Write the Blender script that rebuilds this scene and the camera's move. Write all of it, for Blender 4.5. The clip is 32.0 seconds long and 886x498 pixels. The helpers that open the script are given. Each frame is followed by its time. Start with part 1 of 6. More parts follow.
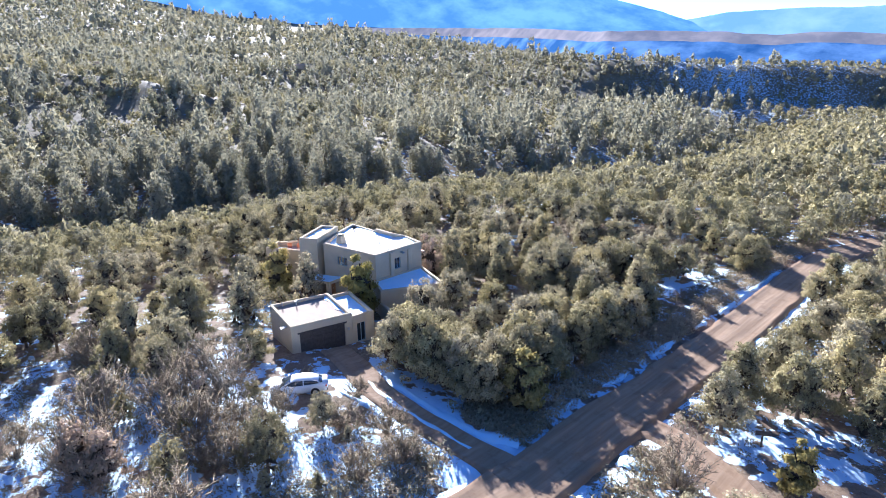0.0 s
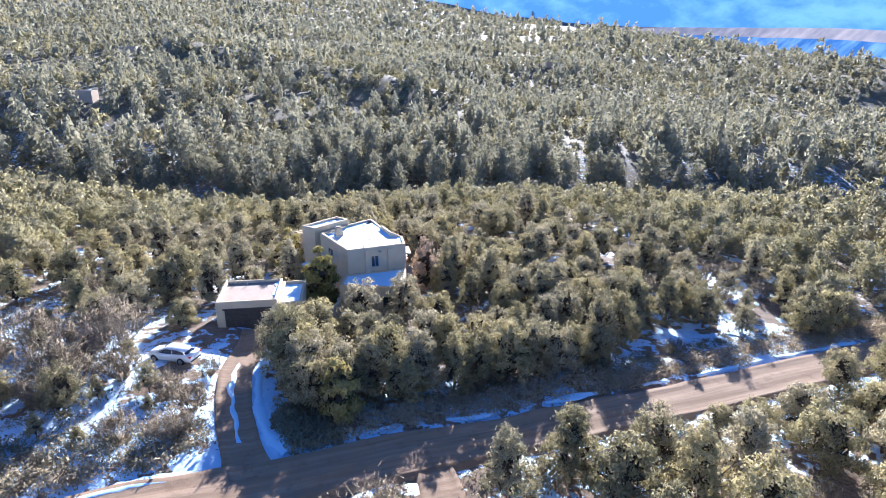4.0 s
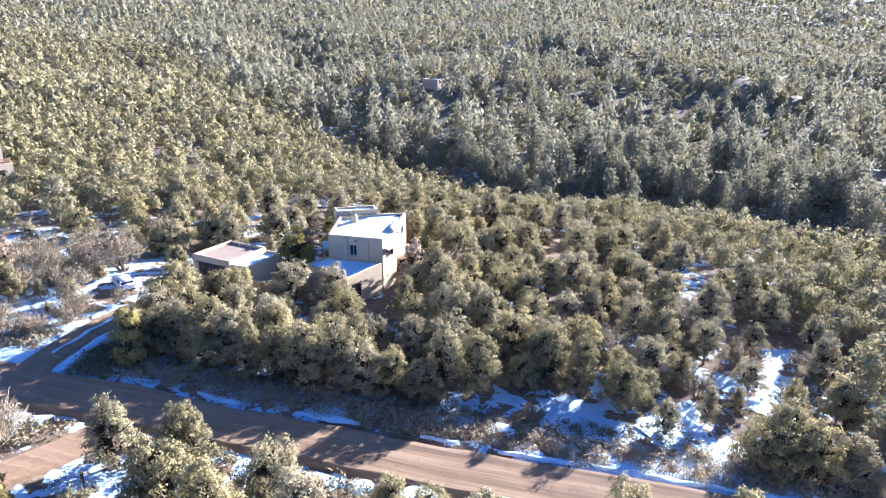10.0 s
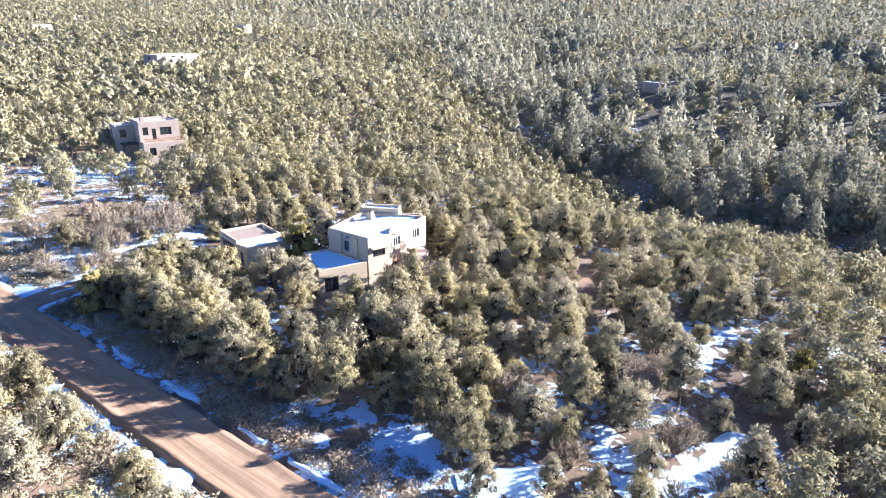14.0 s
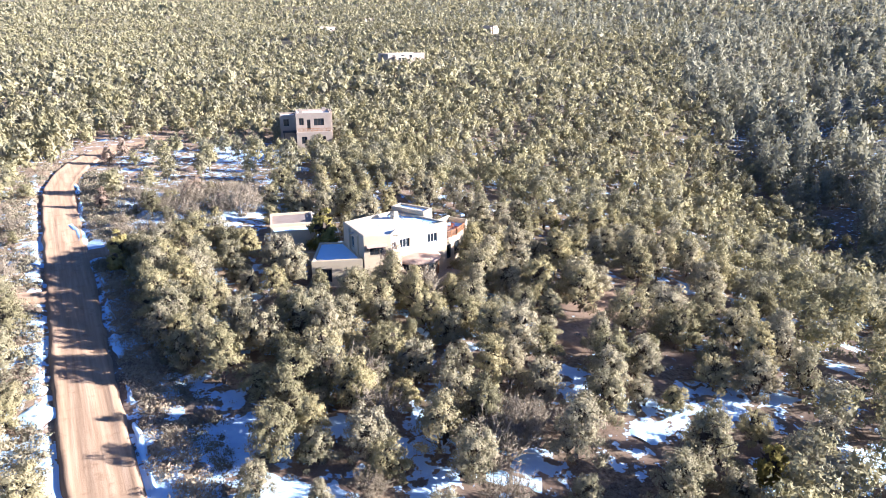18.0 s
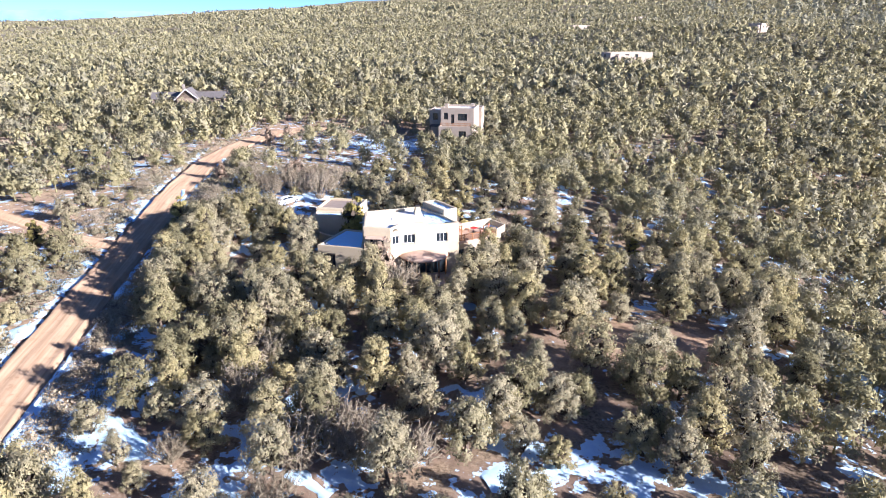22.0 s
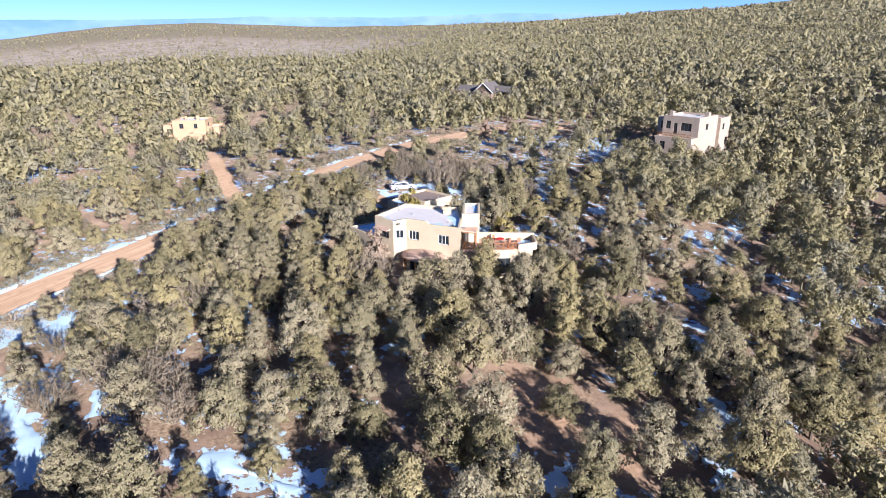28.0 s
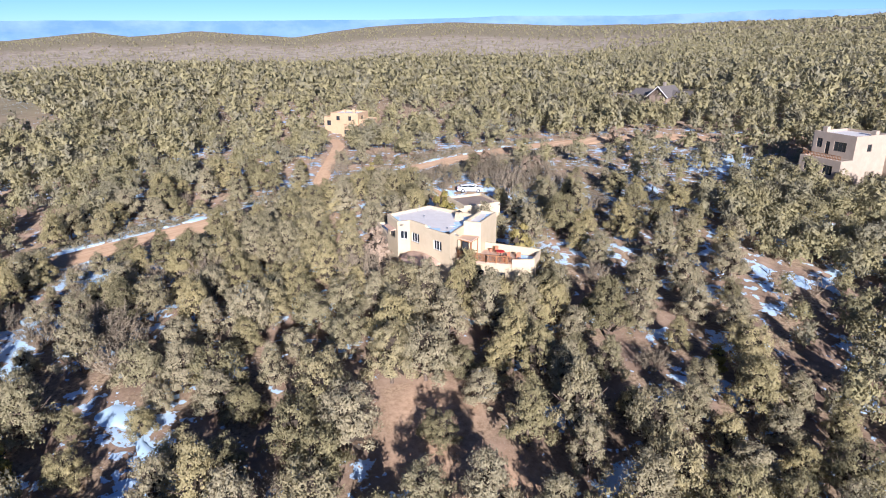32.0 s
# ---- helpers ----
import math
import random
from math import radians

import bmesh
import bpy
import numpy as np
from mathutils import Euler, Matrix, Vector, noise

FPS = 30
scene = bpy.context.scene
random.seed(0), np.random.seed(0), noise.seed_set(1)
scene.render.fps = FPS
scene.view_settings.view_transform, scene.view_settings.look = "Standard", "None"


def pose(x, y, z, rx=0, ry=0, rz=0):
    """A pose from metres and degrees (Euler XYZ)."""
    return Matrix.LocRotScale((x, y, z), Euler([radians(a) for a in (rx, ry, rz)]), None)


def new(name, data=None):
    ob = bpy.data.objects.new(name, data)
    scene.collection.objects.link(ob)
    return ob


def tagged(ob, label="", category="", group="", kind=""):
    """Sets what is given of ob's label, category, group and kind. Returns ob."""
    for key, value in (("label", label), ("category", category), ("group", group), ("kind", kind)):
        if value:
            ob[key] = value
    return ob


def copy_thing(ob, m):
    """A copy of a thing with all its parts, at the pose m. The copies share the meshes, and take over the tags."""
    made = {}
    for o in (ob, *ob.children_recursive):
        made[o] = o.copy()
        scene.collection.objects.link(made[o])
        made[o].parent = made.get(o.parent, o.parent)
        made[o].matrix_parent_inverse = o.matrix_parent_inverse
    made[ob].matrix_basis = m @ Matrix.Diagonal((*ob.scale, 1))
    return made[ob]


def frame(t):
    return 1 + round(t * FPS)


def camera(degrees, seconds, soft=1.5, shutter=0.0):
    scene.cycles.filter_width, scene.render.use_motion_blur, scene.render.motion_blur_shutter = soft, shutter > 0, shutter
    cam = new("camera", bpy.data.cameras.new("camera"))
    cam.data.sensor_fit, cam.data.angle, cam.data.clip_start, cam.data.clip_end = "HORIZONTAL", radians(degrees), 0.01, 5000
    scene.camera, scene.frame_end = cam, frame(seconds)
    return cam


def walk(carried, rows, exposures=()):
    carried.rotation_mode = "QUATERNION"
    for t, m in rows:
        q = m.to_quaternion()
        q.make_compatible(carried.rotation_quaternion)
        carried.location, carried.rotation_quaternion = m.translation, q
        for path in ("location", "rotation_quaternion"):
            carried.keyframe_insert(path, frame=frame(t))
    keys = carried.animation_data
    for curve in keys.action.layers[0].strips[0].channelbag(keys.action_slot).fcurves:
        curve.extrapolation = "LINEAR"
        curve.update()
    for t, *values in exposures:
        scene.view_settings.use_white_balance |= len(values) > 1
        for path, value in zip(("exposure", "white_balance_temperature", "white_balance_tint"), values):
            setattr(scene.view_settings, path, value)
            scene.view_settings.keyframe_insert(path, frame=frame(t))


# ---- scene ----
cam = camera(69.4, 32.0, 0.95)
METRES, TILT, LEAN, TURN = 270.0, -5.3, 1.5, 42.3
START = (60.0, -50.0, 32.0)
EXPOSURES = [(0.0, 2.44, 5120, 17), (6.0, 2.56, 5130, 18), (13.0, 2.58, 5200, 20), (19.0, 2.14, 5220, 20), (24.0, 1.66, 5230, 21), (32.0, 1.1, 5280, 21)]
ROWS = [
    (0.0, 0.0000, 0.0000, 0.0000, 0.42, -13.45, -0.99),
    (0.5, 0.0152, 0.0013, 0.0004, 3.32, -13.49, -1.27),
    (1.0, 0.0304, 0.0034, 0.0009, 6.22, -13.57, -1.56),
    (1.5, 0.0454, 0.0063, 0.0014, 9.11, -13.65, -1.83),
    (2.0, 0.0604, 0.0101, 0.0021, 12.03, -13.74, -2.08),
    (2.5, 0.0753, 0.0147, 0.0030, 14.93, -13.88, -2.34),
    (4.5, 0.1324, 0.0398, 0.0071, 26.71, -14.54, -3.43),
    (5.0, 0.1455, 0.0478, 0.0083, 29.59, -14.73, -3.66),
    (5.5, 0.1582, 0.0564, 0.0094, 32.48, -14.93, -3.88),
    (6.0, 0.1705, 0.0657, 0.0106, 35.41, -15.15, -4.09),
    (6.5, 0.1825, 0.0756, 0.0117, 38.34, -15.37, -4.26),
    (7.0, 0.1939, 0.0861, 0.0131, 41.24, -15.64, -4.48),
    (7.5, 0.2048, 0.0972, 0.0143, 44.17, -15.87, -4.65),
    (8.0, 0.2150, 0.1089, 0.0156, 47.11, -16.15, -4.83),
    (8.5, 0.2246, 0.1212, 0.0169, 50.06, -16.43, -4.98),
    (9.0, 0.2336, 0.1342, 0.0184, 53.04, -16.71, -5.07),
    (9.5, 0.2421, 0.1474, 0.0199, 55.99, -17.00, -5.18),
    (10.0, 0.2497, 0.1610, 0.0214, 58.93, -17.29, -5.31),
    (10.5, 0.2568, 0.1752, 0.0231, 61.89, -17.60, -5.37),
    (11.0, 0.2630, 0.1898, 0.0248, 64.83, -17.89, -5.41),
    (11.5, 0.2685, 0.2047, 0.0267, 67.79, -18.20, -5.49),
    (12.0, 0.2734, 0.2200, 0.0287, 70.78, -18.49, -5.53),
    (12.5, 0.2772, 0.2355, 0.0304, 73.77, -18.80, -5.55),
    (13.0, 0.2802, 0.2511, 0.0321, 76.73, -19.10, -5.56),
    (13.5, 0.2824, 0.2671, 0.0340, 79.70, -19.39, -5.56),
    (14.0, 0.2836, 0.2833, 0.0358, 82.73, -19.68, -5.52),
    (14.5, 0.2840, 0.2993, 0.0376, 85.71, -19.97, -5.46),
    (16.5, 0.2760, 0.3607, 0.0424, 97.48, -20.99, -4.91),
    (17.0, 0.2725, 0.3761, 0.0440, 100.43, -21.26, -4.79),
    (17.5, 0.2683, 0.3913, 0.0455, 103.40, -21.50, -4.67),
    (18.0, 0.2632, 0.4061, 0.0467, 106.37, -21.74, -4.55),
    (18.5, 0.2576, 0.4210, 0.0480, 109.35, -21.98, -4.36),
    (19.0, 0.2509, 0.4353, 0.0491, 112.32, -22.22, -4.19),
    (19.5, 0.2435, 0.4494, 0.0499, 115.31, -22.44, -4.01),
    (20.0, 0.2352, 0.4631, 0.0506, 118.27, -22.68, -3.80),
    (20.5, 0.2264, 0.4768, 0.0512, 121.27, -22.85, -3.58),
    (21.0, 0.2168, 0.4899, 0.0516, 124.29, -23.02, -3.35),
    (21.5, 0.2065, 0.5024, 0.0521, 127.31, -23.21, -3.11),
    (22.0, 0.1955, 0.5142, 0.0525, 130.33, -23.39, -2.91),
    (22.5, 0.1839, 0.5258, 0.0528, 133.36, -23.55, -2.64),
    (23.0, 0.1717, 0.5368, 0.0533, 136.37, -23.70, -2.38),
    (23.5, 0.1591, 0.5470, 0.0537, 139.37, -23.78, -2.11),
    (24.0, 0.1458, 0.5566, 0.0538, 142.42, -23.91, -1.85),
    (24.5, 0.1319, 0.5653, 0.0538, 145.44, -23.97, -1.56),
    (25.0, 0.1176, 0.5733, 0.0539, 148.47, -24.07, -1.27),
    (25.5, 0.1028, 0.5805, 0.0539, 151.49, -24.12, -0.98),
    (27.5, 0.0426, 0.6003, 0.0531, 163.31, -24.17, 0.11),
    (28.0, 0.0274, 0.6034, 0.0527, 166.22, -24.16, 0.36),
    (28.5, 0.0121, 0.6055, 0.0521, 169.13, -24.16, 0.62),
    (29.0, -0.0033, 0.6068, 0.0517, 172.05, -24.18, 0.87),
    (29.5, -0.0191, 0.6075, 0.0513, 174.96, -24.14, 1.16),
    (30.0, -0.0346, 0.6074, 0.0510, 177.87, -24.13, 1.42),
    (30.5, -0.0503, 0.6065, 0.0506, 180.77, -24.09, 1.71),
    (31.0, -0.0643, 0.6054, 0.0507, 183.39, -24.02, 1.96),
    (31.5, -0.0753, 0.6042, 0.0506, 185.46, -23.88, 2.16),
    (32.0, -0.0844, 0.6024, 0.0505, 187.16, -23.77, 2.31),
]
walk(cam, [(t, pose(*START, TILT, LEAN, TURN) @ pose(METRES * x, METRES * y, METRES * z, 90 + pitch, roll, yaw)) for t, x, y, z, yaw, pitch, roll in ROWS], EXPOSURES)

# ---- light ----
SUN_ELEVATION, SUN_TURN = 17.0, 58.5          # degrees; turn from +y towards -x
world = bpy.data.worlds.new("sky")
scene.world = world
world.use_nodes = True
wn = world.node_tree.nodes
sky = wn.new("ShaderNodeTexSky")
sky.sky_type, sky.sun_disc = "NISHITA", False
sky.sun_elevation, sky.sun_rotation = radians(SUN_ELEVATION), radians(360 - SUN_TURN)
sky.altitude, sky.air_density, sky.dust_density, sky.ozone_density = 2200, 0.6, 0.3, 3.5
wn["Background"].inputs["Strength"].default_value = 0.054
world.node_tree.links.new(sky.outputs[0], wn["Background"].inputs["Color"])
sun = new("sun", bpy.data.lights.new("sun", "SUN"))
sun.data.energy, sun.data.angle, sun.data.color = 4.7, radians(0.55), (1.0, 0.88, 0.7)
sun_way = Vector((-math.cos(radians(SUN_ELEVATION)) * math.sin(radians(SUN_TURN)),
                  math.cos(radians(SUN_ELEVATION)) * math.cos(radians(SUN_TURN)), math.sin(radians(SUN_ELEVATION))))
sun.matrix_world = Matrix.Translation((0, 0, 80)) @ sun_way.to_track_quat("Z", "Y").to_matrix().to_4x4()


# ---- materials ----
class Nodes:
    """A small helper to write node materials."""

    def __init__(self, name, roughness=0.9, metallic=0.0, specular=0.3):
        self.m = bpy.data.materials.new(name)
        self.m.use_nodes = True
        self.t = self.m.node_tree
        self.b = self.t.nodes["Principled BSDF"]
        self.b.inputs["Roughness"].default_value = roughness
        self.b.inputs["Metallic"].default_value = metallic
        self.b.inputs["Specular IOR Level"].default_value = specular
        self.co = self.t.nodes.new("ShaderNodeNewGeometry").outputs["Position"]

    def node(self, kind, **inputs):
        n = self.t.nodes.new(kind)
        for k, v in inputs.items():
            self.put(n.inputs[k], v)
        return n

    def put(self, socket, v):
        if isinstance(v, bpy.types.NodeSocket):
            self.t.links.new(v, socket)
        else:
            socket.default_value = v

    def noise(self, scale, detail=4.0, rough=0.55, vec=None):
        n = self.node("ShaderNodeTexNoise", Scale=scale, Detail=detail, Roughness=rough)
        self.put(n.inputs["Vector"], vec or self.co)
        return n.outputs["Fac"]

    def ramp(self, fac, stops):
        n = self.node("ShaderNodeValToRGB", Fac=fac)
        while len(n.color_ramp.elements) < len(stops):
            n.color_ramp.elements.new(0.5)
        for e, (p, c) in zip(n.color_ramp.elements, stops):
            e.position, e.color = p, (*c, 1)
        return n.outputs["Color"]

    def step(self, fac, lo, hi):
        n = self.node("ShaderNodeMapRange", Value=fac)
        n.interpolation_type = "SMOOTHSTEP"
        n.inputs["From Min"].default_value, n.inputs["From Max"].default_value = lo, hi
        return n.outputs["Result"]

    def math(self, op, a, b=0.0):
        n = self.node("ShaderNodeMath")
        n.operation = op
        self.put(n.inputs[0], a)
        self.put(n.inputs[1], b)
        return n.outputs[0]

    def mix(self, fac, a, b, mode="MIX"):
        n = self.t.nodes.new("ShaderNodeMix")
        n.data_type, n.blend_type = "RGBA", mode
        self.put(n.inputs[0], fac)
        self.put(n.inputs[6], a if isinstance(a, bpy.types.NodeSocket) else (*a, 1))
        self.put(n.inputs[7], b if isinstance(b, bpy.types.NodeSocket) else (*b, 1))
        return n.outputs[2]

    def attribute(self, name):
        n = self.t.nodes.new("ShaderNodeAttribute")
        n.attribute_name = name
        return n.outputs["Fac"]

    def random(self):
        return self.t.nodes.new("ShaderNodeObjectInfo").outputs["Random"]

    def island(self):
        return self.t.nodes.new("ShaderNodeNewGeometry").outputs["Random Per Island"]

    def colour(self, c):
        self.put(self.b.inputs["Base Color"], c if isinstance(c, bpy.types.NodeSocket) else (*c, 1))
        return self

    def bump(self, height, strength=0.4, distance=0.05):
        n = self.node("ShaderNodeBump", Strength=strength, Distance=distance, Height=height)
        self.put(self.b.inputs["Normal"], n.outputs[0])
        return self


def plain(name, dark, light, scale=3.0, roughness=0.85, metallic=0.0, bump=0.25, specular=0.3):
    """A surface with variation at two scales and a fine relief."""
    n = Nodes(name, roughness, metallic, specular)
    f = n.math("MULTIPLY_ADD", n.noise(scale, 5), 0.65)
    n.t.nodes[-1].inputs[2].default_value = 0.0
    f = n.math("ADD", f, n.math("MULTIPLY", n.noise(scale * 14, 3), 0.35))
    n.colour(n.ramp(f, [(0.3, dark), (0.7, light)]))
    n.bump(n.noise(scale * 10, 4), bump, 0.03)
    return n.m


def foliage(name, tones, glow, by_object):
    """Needles and scale leaves: each tree has its tone, mottled, and a little light passes through."""
    n = Nodes(name, 0.92, 0.0, 0.05)
    pick = n.math("ADD", n.math("MULTIPLY", n.random() if by_object else n.noise(0.14, 1), 0.75 if by_object else 0.9), -0.0 if by_object else -0.1)
    pick = n.math("ADD", pick, n.math("MULTIPLY", n.noise(1.3, 2), 0.25))
    k = len(tones) - 1
    c = n.ramp(pick, [(0.08 + 0.84 * i / k, t) for i, t in enumerate(tones)])
    f = n.math("ADD", n.math("MULTIPLY", n.island(), 0.7 if by_object else 0.3), n.math("MULTIPLY", n.noise(2.6, 3), 0.6 if by_object else 1.0))
    c = n.mix(1.0, c, n.ramp(f, [(0.25, (0.74, 0.74, 0.74)), (0.95, (1.16, 1.16, 1.13))]), "MULTIPLY")
    n.colour(c)
    tr = n.node("ShaderNodeBsdfTranslucent", Color=c)
    mix = n.node("ShaderNodeMixShader", Fac=glow)
    n.t.links.new(n.b.outputs[0], mix.inputs[1])
    n.t.links.new(tr.outputs[0], mix.inputs[2])
    n.t.links.new(mix.outputs[0], n.t.nodes["Material Output"].inputs["Surface"])
    return n.m


# J_TONES raised for the near junipers: brightness their self-shading takes is put back.
N_LIT_TONES = [(0.185, 0.168, 0.098), (0.322, 0.286, 0.156), (0.45, 0.388, 0.2), (0.354, 0.315, 0.2), (0.426, 0.376, 0.246), (0.278, 0.254, 0.14)]
J_TONES = [(0.155, 0.147, 0.087), (0.268, 0.247, 0.14), (0.375, 0.335, 0.18), (0.295, 0.272, 0.182), (0.355, 0.324, 0.222), (0.232, 0.22, 0.125)]
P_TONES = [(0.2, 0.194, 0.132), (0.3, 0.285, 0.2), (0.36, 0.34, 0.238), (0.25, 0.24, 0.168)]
JUNIPER, JUNIPER_FAR = foliage("juniper_needles_brightened", N_LIT_TONES, 0.3, True), foliage("juniper_needles_far", J_TONES, 0.28, False)
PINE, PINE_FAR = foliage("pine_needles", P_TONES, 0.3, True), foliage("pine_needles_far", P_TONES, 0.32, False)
YELLOW = foliage("yellow_green_needles", [(0.26, 0.22, 0.06), (0.4, 0.34, 0.14)], 0.3, True)
GREY_TWIG = foliage("grey_twigs", [(0.235, 0.195, 0.135), (0.365, 0.305, 0.225)], 0.1, True)
DUSTY = foliage("dusty_tan_needles", [(0.38, 0.28, 0.2), (0.5, 0.4, 0.3)], 0.25, True)
SAGE = foliage("sagebrush_leaves", [(0.2, 0.178, 0.115), (0.37, 0.328, 0.22)], 0.12, False)
DRY_GRASS = foliage("dry_grass_blades", [(0.36, 0.29, 0.19), (0.55, 0.46, 0.32)], 0.15, False)
# Dead twigs kept near black, so shade inside the crowns is in their colour.
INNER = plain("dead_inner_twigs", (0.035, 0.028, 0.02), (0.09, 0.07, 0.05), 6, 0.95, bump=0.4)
BARK = plain("bark", (0.09, 0.065, 0.05), (0.22, 0.17, 0.13), 8, 0.95, bump=0.6)


def ground_material():
    n = Nodes("soil_with_snow", 0.95, 0.0, 0.2)
    soil = n.ramp(n.noise(0.35, 6, 0.6), [(0.3, (0.14, 0.095, 0.066)), (0.5, (0.235, 0.165, 0.115)), (0.72, (0.35, 0.26, 0.185))])
    litter = n.ramp(n.noise(2.6, 6, 0.7), [(0.36, (0.11, 0.075, 0.045)), (0.6, (0.34, 0.255, 0.165))])
    soil = n.mix(n.step(n.noise(0.21, 4), 0.42, 0.6), soil, litter)
    soil = n.mix(n.step(n.noise(9.0, 2), 0.62, 0.7), soil, (0.3, 0.27, 0.21))
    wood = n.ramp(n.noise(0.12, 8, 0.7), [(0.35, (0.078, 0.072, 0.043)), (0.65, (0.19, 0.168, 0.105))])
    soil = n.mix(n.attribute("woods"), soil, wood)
    earth = n.ramp(n.noise(1.6, 6, 0.65), [(0.35, (0.36, 0.235, 0.14)), (0.6, (0.56, 0.385, 0.245))])
    soil = n.mix(n.attribute("bare"), soil, earth)
    straw = n.ramp(n.noise(0.035, 9, 0.8), [(0.4, (0.14, 0.12, 0.08)), (0.5, (0.22, 0.19, 0.15)), (0.62, (0.3, 0.262, 0.215))])
    soil = n.mix(n.attribute("dry"), soil, straw)
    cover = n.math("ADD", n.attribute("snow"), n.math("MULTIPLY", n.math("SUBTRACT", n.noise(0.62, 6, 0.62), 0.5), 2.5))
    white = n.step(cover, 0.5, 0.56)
    # The blue of skylit shade is put into the snow's own near-white.
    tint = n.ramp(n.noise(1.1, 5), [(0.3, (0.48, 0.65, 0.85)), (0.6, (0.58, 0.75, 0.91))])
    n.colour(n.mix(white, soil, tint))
    n.put(n.b.inputs["Diffuse Roughness"], n.math("MULTIPLY", n.math("SUBTRACT", 1.0, white), 0.6))
    h = n.math("ADD", n.math("MULTIPLY", n.noise(3.0, 7, 0.7), 0.6), n.math("MULTIPLY", white, 0.5))
    n.bump(h, 0.6, 0.12)
    return n.m


def road_material():
    n = Nodes("packed_dirt", 0.95, 0.0, 0.2)
    n.b.inputs["Diffuse Roughness"].default_value = 0.6
    stretch = n.node("ShaderNodeMapping")
    n.put(stretch.inputs["Vector"], n.co)
    stretch.inputs["Scale"].default_value = (2.4, 0.09, 1.0)
    ruts = n.noise(1.0, 4, 0.5, stretch.outputs[0])
    c = n.ramp(ruts, [(0.3, (0.29, 0.193, 0.117)), (0.5, (0.36, 0.247, 0.154)), (0.7, (0.43, 0.306, 0.2))])
    c = n.mix(n.step(n.noise(0.7, 6, 0.65), 0.5, 0.75), c, (0.27, 0.175, 0.105))
    n.colour(c)
    n.bump(n.math("ADD", ruts, n.math("MULTIPLY", n.noise(7, 5), 0.4)), 0.5, 0.08)
    return n.m


GROUND, ROAD = ground_material(), road_material()
STUCCO = plain("adobe_stucco", (0.52, 0.425, 0.28), (0.605, 0.505, 0.345), 0.8, 0.93, bump=0.35)
STUCCO_PALE = plain("pale_stucco", (0.365, 0.295, 0.225), (0.445, 0.365, 0.28), 0.8, 0.93, bump=0.3)
STUCCO_GOLD = plain("golden_stucco", (0.42, 0.29, 0.17), (0.51, 0.365, 0.225), 0.8, 0.93, bump=0.3)
ROOF = plain("roof_gravel_coating", (0.78, 0.73, 0.66), (0.88, 0.84, 0.78), 1.2, 0.9, bump=0.3)
ROOF_TAN = plain("tan_roof_coating", (0.29, 0.225, 0.175), (0.37, 0.295, 0.235), 1.2, 0.9, bump=0.3)
ROOF_DARK = plain("dark_shingles", (0.1, 0.09, 0.085), (0.2, 0.18, 0.165), 2.5, 0.9, bump=0.4)
# Bluer than plain snow: shade's blue is mixed into the base colour.
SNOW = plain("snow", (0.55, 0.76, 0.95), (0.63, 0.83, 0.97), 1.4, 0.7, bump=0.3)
WOOD = plain("stained_wood", (0.22, 0.1, 0.045), (0.42, 0.22, 0.1), 4, 0.7, bump=0.3)
WOOD_DARK = plain("dark_wood", (0.045, 0.04, 0.035), (0.1, 0.085, 0.07), 4, 0.75, bump=0.3)
BLUE_FRAME = plain("blue_grey_paint", (0.2, 0.3, 0.34), (0.32, 0.42, 0.45), 5, 0.5, bump=0.1)
WHITE_PAINT = plain("white_paint", (0.66, 0.65, 0.62), (0.8, 0.79, 0.76), 5, 0.45, bump=0.08)
GLASS = plain("window_glass", (0.015, 0.02, 0.025), (0.04, 0.05, 0.06), 0.6, 0.06, 0.0, 0.02, 0.9)
TERRACOTTA = plain("terracotta_coating", (0.48, 0.33, 0.24), (0.6, 0.44, 0.33), 1.5, 0.85, bump=0.3)
STONE = plain("field_stone", (0.16, 0.14, 0.12), (0.34, 0.29, 0.24), 2.2, 0.95, bump=0.7)
METAL = plain("galvanised_metal", (0.4, 0.4, 0.4), (0.6, 0.6, 0.6), 3, 0.4, 0.9, 0.1)
CLAY = plain("fired_clay", (0.38, 0.13, 0.07), (0.52, 0.22, 0.12), 4, 0.8, bump=0.3)
RED = plain("red_fabric", (0.5, 0.03, 0.03), (0.68, 0.06, 0.05), 6, 0.8, bump=0.2)
CAR_WHITE = plain("white_car_paint", (0.78, 0.79, 0.8), (0.84, 0.85, 0.86), 0.5, 0.22, 0.0, 0.0, 0.6)
RUBBER = plain("tyre_rubber", (0.015, 0.015, 0.016), (0.04, 0.04, 0.04), 9, 0.85, bump=0.4)
DARK_PLASTIC = plain("black_plastic", (0.02, 0.02, 0.022), (0.05, 0.05, 0.055), 6, 0.5, bump=0.1)
LAMP_RED = plain("red_lens", (0.35, 0.01, 0.01), (0.5, 0.02, 0.02), 8, 0.2, bump=0.0, specular=0.6)
LAMP_CLEAR = plain("clear_lens", (0.55, 0.57, 0.6), (0.75, 0.77, 0.8), 8, 0.12, bump=0.0, specular=0.8)


# ---- mesh helpers ----
def part(name, bm, material, parent=None, label="", smooth=False):
    """Links a bmesh as one mesh object, under a thing or a part."""
    me = bpy.data.meshes.new(name)
    bmesh.ops.recalc_face_normals(bm, faces=bm.faces)
    bm.to_mesh(me)
    bm.free()
    me.materials.append(material)
    if smooth:
        me.polygons.foreach_set("use_smooth", [True] * len(me.polygons))
    ob = new(name, me)
    if parent:
        ob.parent = parent
    if label:
        tagged(ob, label)
    return ob


